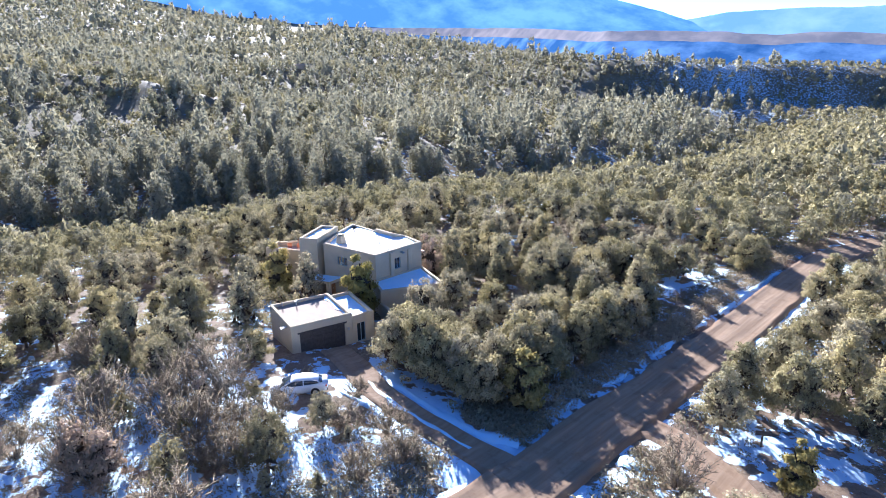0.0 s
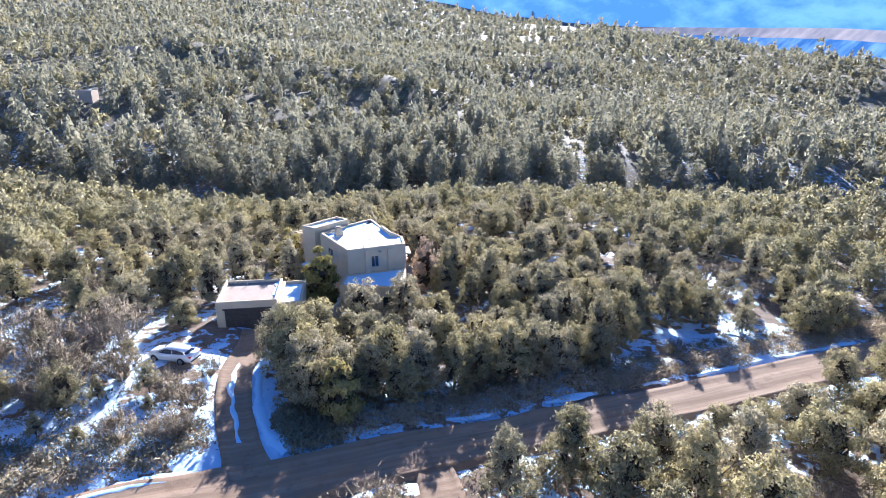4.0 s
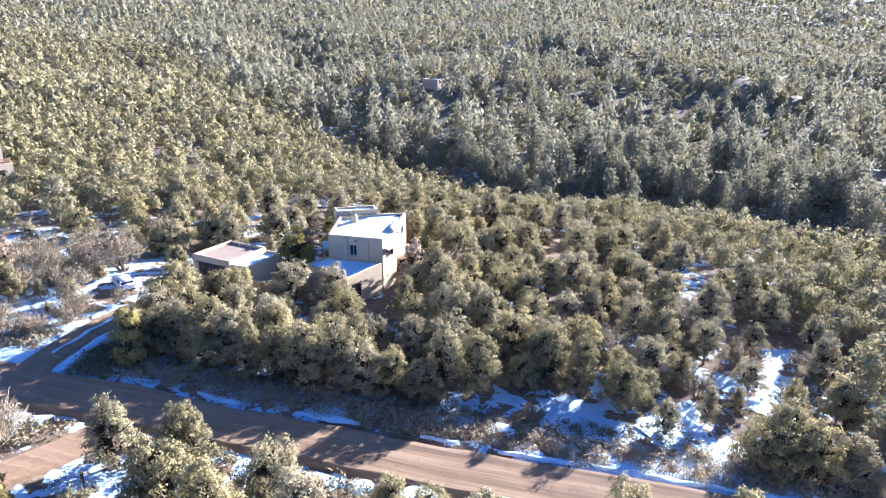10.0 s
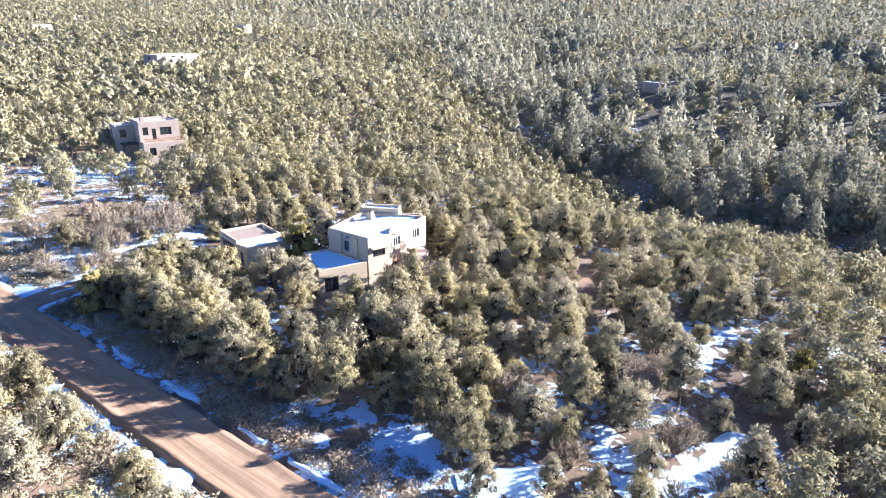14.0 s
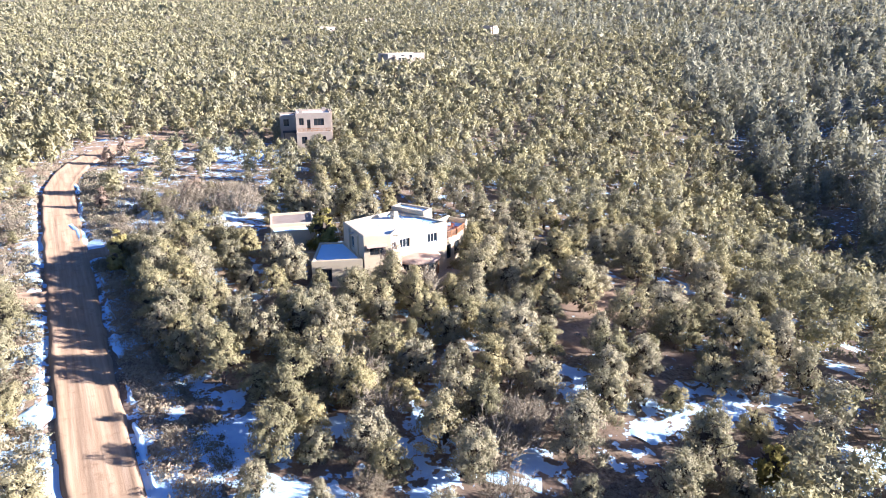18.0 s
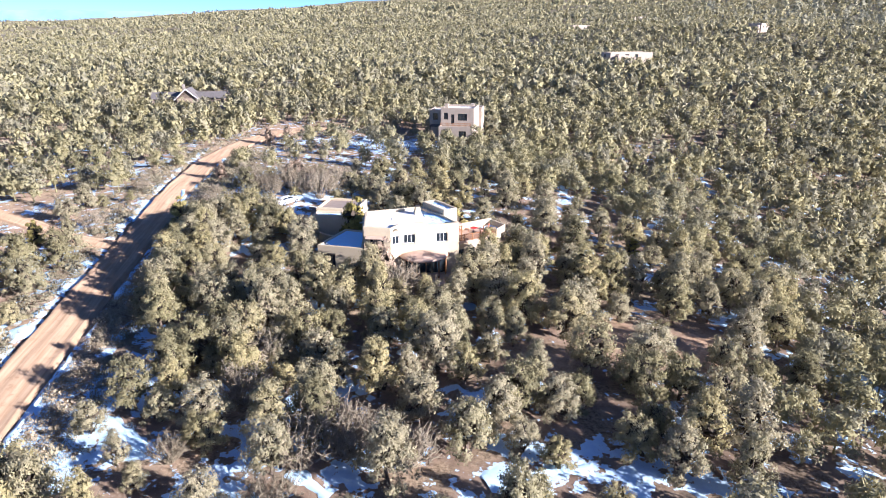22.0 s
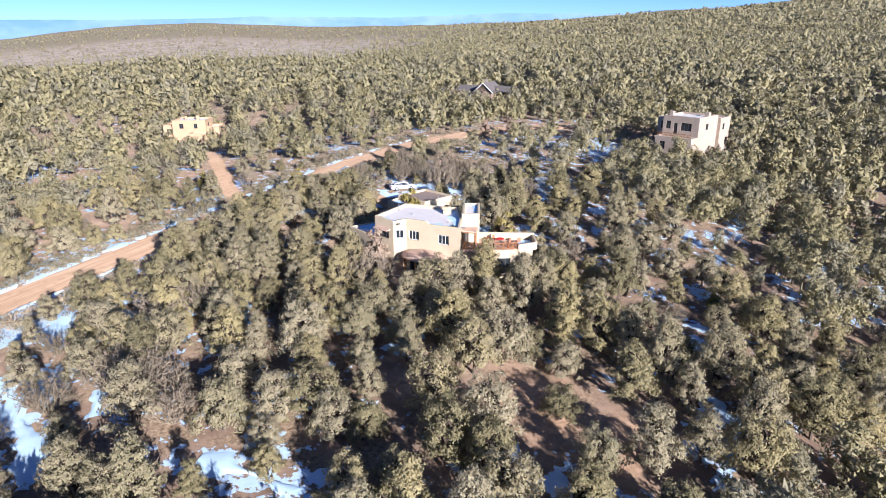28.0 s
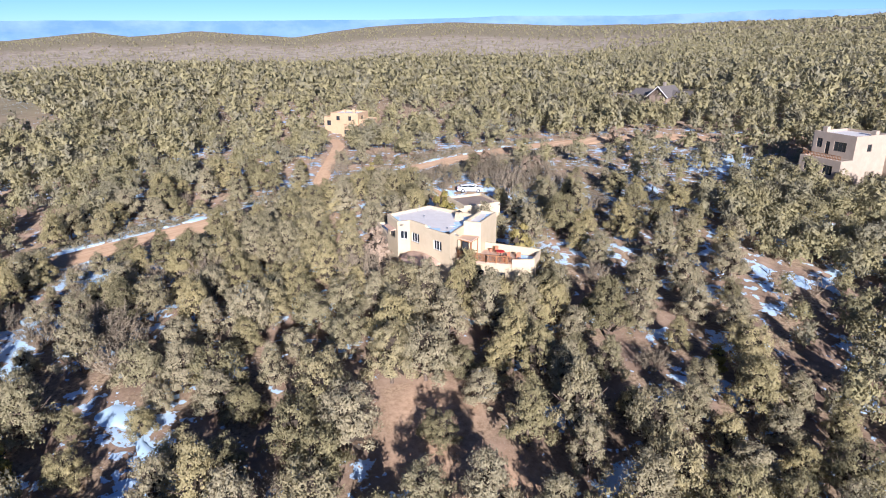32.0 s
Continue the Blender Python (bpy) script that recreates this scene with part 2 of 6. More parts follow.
def thing(name, label, category, group="", kind="", at=None):
    ob = new(name)
    ob.empty_display_size = 0.5
    if at is not None:
        ob.matrix_basis = at
    return tagged(ob, label, category, group, kind)


def box(x0, x1, y0, y1, z0, z1, bevel=0.0, bm=None, m=None):
    bm = bm or bmesh.new()
    made = bmesh.ops.create_cube(bm, size=1.0)["verts"]
    for v in made:
        v.co = Vector((x0 + (v.co.x + 0.5) * (x1 - x0), y0 + (v.co.y + 0.5) * (y1 - y0), z0 + (v.co.z + 0.5) * (z1 - z0)))
    if bevel:
        edges = list({e for v in made for e in v.link_edges})
        made = bmesh.ops.bevel(bm, geom=edges, offset=bevel, segments=2, affect="EDGES", profile=0.6)["verts"]
    if m is not None:
        for v in made:
            v.co = m @ v.co
    return bm


def beam(a, b, r, sides=6, bm=None, r2=None):
    """A round bar from a to b, tapering from r to r2."""
    bm = bm or bmesh.new()
    a, b = Vector(a), Vector(b)
    m = Matrix.Translation((a + b) / 2) @ (b - a).to_track_quat("Z", "Y").to_matrix().to_4x4()
    bmesh.ops.create_cone(bm, cap_ends=True, segments=sides, radius1=r, radius2=r if r2 is None else r2, depth=(b - a).length, matrix=m)
    return bm


def prism(poly, z0, z1, bevel=0.0):
    """A slab on a plan outline; z1 may be one height for each corner."""
    bm = bmesh.new()
    tops = z1 if isinstance(z1, (list, tuple)) else [z1] * len(poly)
    lo = [bm.verts.new((x, y, z0)) for x, y in poly]
    hi = [bm.verts.new((x, y, z)) for (x, y), z in zip(poly, tops)]
    bm.faces.new(lo[::-1])
    top = bm.faces.new(hi)
    k = len(poly)
    for i in range(k):
        bm.faces.new((lo[i], lo[(i + 1) % k], hi[(i + 1) % k], hi[i]))
    if bevel:
        bmesh.ops.bevel(bm, geom=list(top.edges), offset=bevel, segments=2, affect="EDGES", profile=0.6)
    return bm


def inset(poly, d):
    """A counter-clockwise outline moved inwards by d, with mitred corners."""
    out = []
    for i in range(len(poly)):
        p, a, b = Vector(poly[i]), Vector(poly[i - 1]), Vector(poly[(i + 1) % len(poly)])
        u, v = (p - a).normalized(), (b - p).normalized()
        n1, n2 = Vector((-u.y, u.x)), Vector((-v.y, v.x))
        m = (n1 + n2).normalized()
        out.append(tuple(p + m * (d / max(0.35, m.dot(n1)))))
    return out


def shell(poly, z0, tops, thick=0.35, holes=None, round_by=0.1):
    """Walls on a counter-clockwise outline with a thickness, openings that go through them and soft top edges.
    holes: for an edge's number a list of (from, to, low, high)."""
    bm, inner, k = bmesh.new(), inset(poly, thick), len(poly)
    tops = tops if isinstance(tops, (list, tuple)) else [tops] * k
    cache = {}

    def vert(p):
        key = tuple(round(c, 4) for c in p)
        if key not in cache:
            cache[key] = bm.verts.new(p)
        return cache[key]

    def quad(*ps):
        vs = []
        for p in ps:
            v = vert(p)
            if v not in vs:
                vs.append(v)
        if len(vs) > 2:
            try:
                bm.faces.new(vs)
            except ValueError:
                pass

    for i in range(k):
        a, b = Vector(poly[i]), Vector(poly[(i + 1) % k])
        ia, ib = Vector(inner[i]), Vector(inner[(i + 1) % k])
        length = (b - a).length
        d = (b - a) / length
        n = Vector((-d.y, d.x))
        hs = (holes or {}).get(i, [])
        us = sorted({0.0, length, *[u for h in hs for u in h[:2]]})
        zs = sorted({z0, *[z for h in hs for z in h[2:4]]})

        def top(u):
            return tops[i] + (tops[(i + 1) % k] - tops[i]) * u / length

        def out(u, z):
            return (*(a + d * u), z)

        def inn(u, z):
            p = ia if u == 0.0 else ib if u == length else a + d * u + n * thick
            return (*p, z)

        for u0, u1 in zip(us, us[1:]):
            for j in range(len(zs)):
                lo = zs[j]
                h0, h1 = (zs[j + 1],) * 2 if j + 1 < len(zs) else (top(u0), top(u1))
                if any(h[0] < (u0 + u1) / 2 < h[1] and h[2] < lo + 0.01 < h[3] for h in hs):
                    continue
                quad(out(u0, lo), out(u1, lo), out(u1, h1), out(u0, h0))
                quad(inn(u1, lo), inn(u0, lo), inn(u0, h0), inn(u1, h1))
            quad(out(u0, top(u0)), out(u1, top(u1)), inn(u1, top(u1)), inn(u0, top(u0)))
        for u0, u1, lo, hi in hs:
            quad(out(u0, lo), out(u0, hi), inn(u0, hi), inn(u0, lo))
            quad(out(u1, lo), inn(u1, lo), inn(u1, hi), out(u1, hi))
            quad(out(u0, lo), inn(u0, lo), inn(u1, lo), out(u1, lo))
            quad(out(u0, hi), out(u1, hi), inn(u1, hi), inn(u0, hi))
    bmesh.ops.recalc_face_normals(bm, faces=bm.faces)
    if round_by:
        edges = [e for e in bm.edges if len(e.link_faces) == 2 and e.calc_face_angle(0) > 0.5
                 and any(abs(f.normal.z) > 0.8 and f.calc_center_median().z > min(tops) - 0.05 for f in e.link_faces)
                 and any(abs(f.normal.z) < 0.5 for f in e.link_faces)]
        bmesh.ops.bevel(bm, geom=edges, offset=round_by, segments=2, affect="EDGES", profile=0.6, clamp_overlap=True)
    return bm


def window(parent, poly, edge, hole, thick=0.35, frame_material=None, lights=2, sill=True):
    """A window set into an opening: a frame, a pane for every light and a sill."""
    a, b = Vector(poly[edge]), Vector(poly[(edge + 1) % len(poly)])
    d = (b - a).normalized()
    turn = math.atan2(d.y, d.x)
    u0, u1, lo, hi = hole
    w, h = u1 - u0, hi - lo
    m = Matrix.Translation((*(a + d * u0), lo)) @ Matrix.Rotation(turn, 4, "Z")
    win = new("window")
    win.empty_display_size = 0.2
    win.parent, win.matrix_basis = parent, m
    fm, f = frame_material or BLUE_FRAME, 0.07
    bm = box(0, w, 0.1, 0.18, 0, f)
    box(0, w, 0.1, 0.18, h - f, h, bm=bm)
    for k in range(lights + 1):
        x = k * (w - f) / lights
        box(x, x + f, 0.1, 0.18, f, h - f, bm=bm)
    part("frame", bm, fm, win)
    for k in range(lights):
        x = k * (w - f) / lights
        part("pane", box(x + f, x + (w - f) / lights, 0.13, 0.15, f, h - f), GLASS, win)
    if sill:
        part("sill", box(-0.06, w + 0.06, -0.06, 0.1, -0.07, 0.0, 0.015), STUCCO, win)
    return win


def raw_mesh(name, verts, tris, materials, smooth=False, slots=None, normals=None):
    me = bpy.data.meshes.new(name)
    me.vertices.add(len(verts))
    me.vertices.foreach_set("co", np.ascontiguousarray(verts, np.float32).ravel())
    me.loops.add(tris.size)
    me.loops.foreach_set("vertex_index", np.ascontiguousarray(tris, np.int32).ravel())
    me.polygons.add(len(tris))
    me.polygons.foreach_set("loop_start", np.arange(0, tris.size, tris.shape[1], dtype=np.int32))
    for m in materials:
        me.materials.append(m)
    if slots is not None:
        me.polygons.foreach_set("material_index", slots.astype(np.int32))
    if smooth:
        me.polygons.foreach_set("use_smooth", np.ones(len(tris), bool))
    if normals is not None:
        me.attributes.new("custom_normal", "FLOAT_VECTOR", "POINT").data.foreach_set("vector", np.ascontiguousarray(normals, np.float32).ravel())
    me.update(calc_edges=True)
    return me


# ---- terrain ----
rng = np.random.default_rng(7)


def lattice(x, y, seed):
    """Smooth value noise, 0 to 1."""
    xi, yi = np.floor(x), np.floor(y)
    fx, fy = x - xi, y - yi
    fx, fy = fx * fx * (3 - 2 * fx), fy * fy * (3 - 2 * fy)

    def h(a, b):
        v = np.sin(a * 127.1 + b * 311.7 + seed * 74.7) * 43758.5453
        return v - np.floor(v)

    return (h(xi, yi) * (1 - fx) + h(xi + 1, yi) * fx) * (1 - fy) + (h(xi, yi + 1) * (1 - fx) + h(xi + 1, yi + 1) * fx) * fy


def fbm(x, y, size, seed=0, octaves=4):
    total, amp, norm = 0.0, 1.0, 0.0
    for k in range(octaves):
        total = total + amp * lattice(x / size * 2 ** k, y / size * 2 ** k, seed + k)
        norm += amp
        amp *= 0.5
    return total / norm


def soft(v, k):
    return k * np.logaddexp(0, v / k)


def blob(x, y, cx, cy, r):
    return np.exp(-((x - cx) ** 2 + (y - cy) ** 2) / (r * r))


# the skyline: elevation in degrees by direction
SKY_AZ = np.array([-180, -160, -135, -118, -105, -91, -81, -73, -67, -57, -50, -41, -34, -27.5, -20, -15, -12.4, -7, 0, 60, 92, 105, 119, 127, 134, 141, 146, 151, 155, 160, 164, 180])
SKY_EL = np.array([4.9, 4.7, 3.9, 3.2, 2.65, 2.05, 1.4, 0.95, 0.6, 0.4, 0.35, 0.65, 0.3, -0.5, 0.0, -0.4, -0.05, -0.6, -0.8, -0.8, -0.8, -0.75, -0.5, -0.2, 0.05, 0.3, 0.65, 1.15, 1.8, 2.6, 3.3, 4.9])
# the wooded rim before the far plain: its elevation and its distance by direction
RIM_AZ = np.array([90, 99, 101.5, 109, 118, 122.5, 127, 132, 137, 141.5, 146])
RIM_EL = np.array([-2.45, -2.42, -2.38, -2.3, -2.14, -1.9, -1.45, -0.92, -0.4, 0.25, 0.65])
RIM_FAR = np.array([740, 740, 740, 745, 780, 950, 1150, 1400, 1650, 1900, 2200])


def near_line(x, y, pts):
    """Distance to a polyline in plan."""
    best = np.full(np.shape(x), 1e9)
    for (ax, ay), (bx, by) in zip(pts, pts[1:]):
        dx, dy = bx - ax, by - ay
        u = np.clip(((x - ax) * dx + (y - ay) * dy) / (dx * dx + dy * dy), 0, 1)
        best = np.minimum(best, np.hypot(x - ax - u * dx, y - ay - u * dy))
    return best


RAVINE = [(-900, -430), (-560, -260), (-430, -182), (-300, -125), (-215, -88), (-140, -30), (-105, 30), (-92, 110), (-60, 230), (-90, 420), (-120, 560)]
# swells and hollows of the valley beyond: (x, y, radius, height)
SWELLS = [(-80, -20, 60, -4.0), (-85, 50, 45, 4.0), (-160, 30, 60, -3.0), (-240, 0, 80, -10.5), (-240, 100, 90, -7.5), (-480, -100, 110, -8.3), (-330, -60, 60, 3.3), (-480, 60, 90, -2.6),
          (-490, 280, 120, -11.3), (-230, 410, 80, -7.6), (-630, 200, 110, 8.7), (-670, 470, 130, 15.8), (-680, -520, 150, 4.8), (-320, -265, 70, -8.0), (-149, -193, 45, 4.0), (-12, -237, 60, 3.0)]
ROAD_LINE = [(-8, -122), (14, -109), (27, -99), (33.5, -86), (37, -72), (39.0, -57), (39.4, -30), (39.45, -10), (39.7, 10), (39.6, 30), (39.1, 48), (39.2, 60), (41, 72), (45, 86), (53, 104), (66, 126)]
DRIVE_LINE = [(38.5, -19.3), (33, -19.5), (28, -19.3), (22.5, -18.4), (17.5, -16.6), (12.5, -15.2)]
SPUR_LINE = [(40, -6.5), (46, -8), (52, -12), (62, -20), (80, -33), (104, -46)]


def ravine_side(x, y):
    """Signed distance from the ravine's line; positive beyond it."""
    x, y = np.asarray(x, float), np.asarray(y, float)
    best, side = np.full(np.shape(x), 1e9), np.ones(np.shape(x))
    for (ax, ay), (bx, by) in zip(RAVINE, RAVINE[1:]):
        dx, dy = bx - ax, by - ay
        u = np.clip(((x - ax) * dx + (y - ay) * dy) / (dx * dx + dy * dy), 0, 1)
        d = np.hypot(x - ax - u * dx, y - ay - u * dy)
        side = np.where(d < best, np.sign(dx * (y - ay) - dy * (x - ax)), side)
        best = np.minimum(best, d)
    return best * side


def height(x, y):
    x, y = np.asarray(x, float), np.asarray(y, float)
    r, az = np.hypot(x, y), np.degrees(np.arctan2(y, x))
    yy = soft(y + 38, 8) - 38
    yy = 560 - soft(560 - yy, 40)
    xx = 40 - soft(40 - x, 10)
    xx = soft(xx + 80, 15) - 80
    z = 1.4 - 0.07 * yy + 0.05 * (xx - 30)
    z = z - 4.6 * blob(x, y, 108, -52, 30) + 0.9 * blob(x, y, 20, -26, 15) + 0.35 * blob(x, y, 9, -15, 8)
    el = np.interp(az, SKY_AZ, SKY_EL)
    end = 32 + 3500 * np.tan(np.radians(el))
    west = np.clip((np.abs(az) - 120) / 30, 0, 1)
    north = np.clip((az - 86) / 8, 0, 1) * np.clip((146 - az) / 10, 0, 1)
    w = np.clip(r / 3500, 0, 1.25) ** (1.3 + 0.45 * west * (1 - north) + 1.2 * north)
    z = z * (1 - np.clip(w * 1.4, 0, 1)) + end * w
    z = z + 4.5 * blob(x, y, -146, -270, 60) + 12 * blob(x, y, -326, -433, 150) + 9 * blob(x, y, -225, -590, 140)
    z = z - 13 * np.exp(-(near_line(x, y, RAVINE) / 42) ** 2)
    for cx, cy, rad, up in SWELLS:
        z = z + up * blob(x, y, cx, cy, rad)
    basin = np.clip((az + 66) / 14, 0, 1) * np.clip((24 - az) / 14, 0, 1)
    dip = np.clip((r - 380) / 420, 0, 1)
    z = z - basin * 30 * dip * dip * (3 - 2 * dip) * (1 - np.clip((r - 1500) / 900, 0, 1))
    rough = np.clip((r - 60) / 400, 0, 1)
    z = z + rough * (fbm(x, y, 190, 3) - 0.5) * 20 * np.clip(r / 900, 0.2, 1.6) * (1 - 0.7 * basin) * (1 - 0.6 * north)
    far, el = np.interp(az, RIM_AZ, RIM_FAR), np.interp(az, RIM_AZ, RIM_EL)
    start = np.interp(az, [90, 118, 142], [670, 670, 560])
    rise = np.clip((r - start) / (far - start), 0, 1)
    rise = np.where(r < far, rise * rise * (3 - 2 * rise), np.exp(-((r - far) / (0.14 * far)) ** 2)) * np.clip((az - 88) / 6, 0, 1) * np.clip((147 - az) / 5, 0, 1)
    z = z + rise * (26 + far * np.tan(np.radians(el)) - z + (fbm(x, y, 60, 8) - 0.5) * 5)
    cut = ravine_side(x, y)
    z = z + 13 * np.clip((cut - 225) / 40, 0, 1) * np.exp(-(np.clip(cut - 265, 0, None) / 90) ** 2) * np.clip((az - 150) / 10, 0, 1)
    return z + (fbm(x, y, 9, 11) - 0.5) * 0.5 * np.clip((r - 12) / 10, 0, 1)


def ground_at(x, y):
    return float(height(x, y))


# (x, y, radius) of places where snow has stayed, and of bare ground
SNOW_WEST = [(5, -23, 3), (7, -32, 5), (12, -39, 6), (2, -39, 6), (14, -31, 4), (28, -29, 4), (30, -25, 3), (-14, -23, 3), (-9, -43, 7), (2, -34, 5),
             (3, -26, 4), (18, -83, 12), (27, -43, 7), (22, -58, 9), (8, -60, 9), (28, -70, 7), (18, -13, 2), (18, -20.5, 1.6), (5, -14, 2)]
SNOW_NORTH = [(18.5, 44, 2.4), (44, 7, 2.5), (49, -4, 4), (54, 0, 5), (48, 20, 3.5), (29, 28, 3), (27, 39, 2), (18.9, 49.4, 3.2), (43.5, 16, 2), (48, 18, 3), (46, 28, 4),
              (14.5, 51.6, 3.2), (9.8, 53.7, 4), (8, 57, 3), (-28.9, 59.5, 2.5), (-21, 58, 4), (-15, 46, 2.5), (33, 23, 1.5), (28, 30, 2.5), (-32, 28, 2)]
SNOW_MORE = [(-1, 47, 4), (-18, 48, 4), (-29, 50, 4), (-1, 17, 2), (27.9, 30.6, 1.8), (30.5, 27.1, 1.5), (45, 0, 2), (44.5, 12, 2), (44, 23, 2), (43.6, -25, 2), (44, -58, 4),
             (-22, 12, 2), (-30, 31, 2.5), (-36, 31, 2.5), (-9, 45, 4), (6.3, 46.2, 2), (-15.4, 57.7, 2.5), (9, 25, 2), (-32, 16, 2), (-42, 12, 3), (45, 25, 2.5), (44, 5, 2), (44.5, 38, 3),
             (-9.8, 43.8, 3.5), (-27.5, 30.6, 2.6), (13, 50.6, 3.5), (-6.4, 45, 3), (-33, 31.6, 2.5), (-24, -21, 3), (-28.5, -7.7, 2.5), (-48, 0, 2.5), (-47.3, 12.5, 2.5), (-11, -63, 4), (32.5, -5, 1.6), (33, 3, 1.6), (32, 12, 2), (33, 20, 1.6), (31, 28, 2)]
BARE = [(-25, 21.5, 4), (-29, 25, 3.5), (-14, 27, 2.5), (-34.5, 27.5, 3.5), (-36, 22.5, 3)]


def snow_cover(x, y):
    r, az = np.hypot(x, y), np.degrees(np.arctan2(y, x))
    s = 0.21 + 0.5 * (fbm(x, y, 26, 21) - 0.5)
    lasting = 0.0
    for spots in (SNOW_WEST, SNOW_NORTH, SNOW_MORE):
        for cx, cy, rad in spots:
            lasting = lasting + 0.3 * blob(x, y, cx, cy, 0.85 * rad)
    s = s + np.minimum(lasting, 0.33)
    field = np.clip((-22 - y) / 10, 0, 1) * np.clip((y + 105) / 12, 0, 1) * np.clip((x + 12) / 15, 0, 1) * np.clip((60 - x) / 6, 0, 1)
    s = s + 0.01 * field
    s = s - 0.5 * blob(x, y, 32.5, -14.6, 3.2) - 0.35 * blob(x, y, 32, -24, 4) - 0.2 * blob(x, y, 24, -23, 3)
    for cx, cy, rad in BARE:
        s = s - 0.8 * blob(x, y, cx, cy, rad)
    s = s - 0.25 * blob(x, y, 0, 0, 12)
    edge = near_line(x, y, ROAD_LINE)
    s = s + 0.1 * np.exp(-((edge - 3.6) / 0.9) ** 2)
    drive = near_line(x, y, DRIVE_LINE)
    s = s + 0.12 * np.exp(-((drive - 1.9) / 0.7) ** 2)
    wall = np.exp(-((az - 104) / 11) ** 4)
    s = s + 0.24 * wall * np.clip((r - 560) / 60, 0, 1) * np.clip((860 - r) / 60, 0, 1)
    s = s - 0.16 * np.clip((r - 190) / 200, 0, 1) * (1 - wall)
    s = s + 0.13 * np.exp(-((ravine_side(x, y) - 25) / 60) ** 2) * np.clip((520 - r) / 120, 0, 1) * (x < -60)
    far = np.clip((r - 900) / 600, 0, 1)
    return np.where(far > 0, s * (1 - far) + (-0.3 + 0.2 * ((az > 84) & (az < 140))) * far, s)


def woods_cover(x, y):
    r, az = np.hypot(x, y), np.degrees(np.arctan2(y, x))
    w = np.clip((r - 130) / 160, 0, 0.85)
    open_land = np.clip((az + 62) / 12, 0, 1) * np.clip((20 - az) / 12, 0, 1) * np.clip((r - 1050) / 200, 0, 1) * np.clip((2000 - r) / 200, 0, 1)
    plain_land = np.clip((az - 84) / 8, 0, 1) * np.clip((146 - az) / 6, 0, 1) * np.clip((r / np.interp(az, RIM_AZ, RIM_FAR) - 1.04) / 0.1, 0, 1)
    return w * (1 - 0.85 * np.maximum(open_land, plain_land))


def dry_cover(x, y):
    r, az = np.hypot(x, y), np.degrees(np.arctan2(y, x))
    open_land = np.clip((az + 66) / 12, 0, 1) * np.clip((20 - az) / 12, 0, 1) * np.clip((r - 1050) / 200, 0, 1)
    hills = np.clip((r - 1800) / 300, 0, 1)
    plain_land = np.clip((az - 84) / 8, 0, 1) * np.clip((146 - az) / 6, 0, 1) * np.clip((r / np.interp(az, RIM_AZ, RIM_FAR) - 1.04) / 0.1, 0, 1) * 0.6
    return np.maximum(open_land * (1 - hills), plain_land)


def bare_cover(x, y):
    cover = 0.0
    for cx, cy, rad in BARE:
        cover = np.maximum(cover, blob(x, y, cx, cy, 1.25 * rad))
    return cover


def ground_sheet(shaded):
    """The land; snow has lasted longest in the shade beside the trees (x, y, size)."""
    spokes = 460
    rings = np.concatenate([np.arange(0.6, 64, 0.72), 64 * np.exp(np.linspace(0.0105, math.log(4650 / 64), 150))])
    a = np.linspace(0, 2 * math.pi, spokes, endpoint=False)
    x, y = np.outer(rings, np.cos(a)), np.outer(rings, np.sin(a))
    z = height(x, y)
    road = near_line(x, y, ROAD_LINE)
    z = z - 0.28 * np.clip((3.6 - road) / 1.0, 0, 1)
    z = z - 0.16 * np.clip((1.9 - near_line(x, y, DRIVE_LINE)) / 0.8, 0, 1) - 0.16 * np.clip((1.9 - near_line(x, y, SPUR_LINE)) / 0.8, 0, 1)
    verts = np.stack([x, y, z], -1).reshape(-1, 3)
    i = np.arange(len(rings) - 1)[:, None] * spokes
    j, j2 = np.arange(spokes)[None], (np.arange(spokes)[None] + 1) % spokes
    quads = np.stack([i + j, i + spokes + j, i + spokes + j2, i + j2], -1).reshape(-1, 4)
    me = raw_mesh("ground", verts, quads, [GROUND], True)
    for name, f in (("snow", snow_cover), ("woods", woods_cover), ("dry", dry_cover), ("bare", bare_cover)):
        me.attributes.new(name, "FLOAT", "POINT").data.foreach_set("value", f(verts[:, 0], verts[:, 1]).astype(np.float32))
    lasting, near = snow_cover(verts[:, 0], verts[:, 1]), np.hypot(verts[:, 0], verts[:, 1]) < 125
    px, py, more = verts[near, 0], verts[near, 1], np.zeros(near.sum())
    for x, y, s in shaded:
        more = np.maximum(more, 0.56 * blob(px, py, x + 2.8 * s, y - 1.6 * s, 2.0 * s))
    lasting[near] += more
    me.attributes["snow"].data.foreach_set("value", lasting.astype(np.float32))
    return tagged(new("ground", me), "reddish dry soil with patches of old snow", "ground", kind="structure")


def curve_points(pts, step):
    """A smooth line through plan points."""
    p = [Vector(q) for q in pts]
    p = [2 * p[0] - p[1], *p, 2 * p[-1] - p[-2]]
    out = []
    for a, b, c, d in zip(p, p[1:], p[2:], p[3:]):
        k = max(2, int((c - b).length / step))
        for i in range(k):
            t = i / k
            out.append(0.5 * ((2 * b) + (c - a) * t + (2 * a - 5 * b + 4 * c - d) * t * t + (3 * b - a - 3 * c + d) * t ** 3))
    return out + [p[-2]]


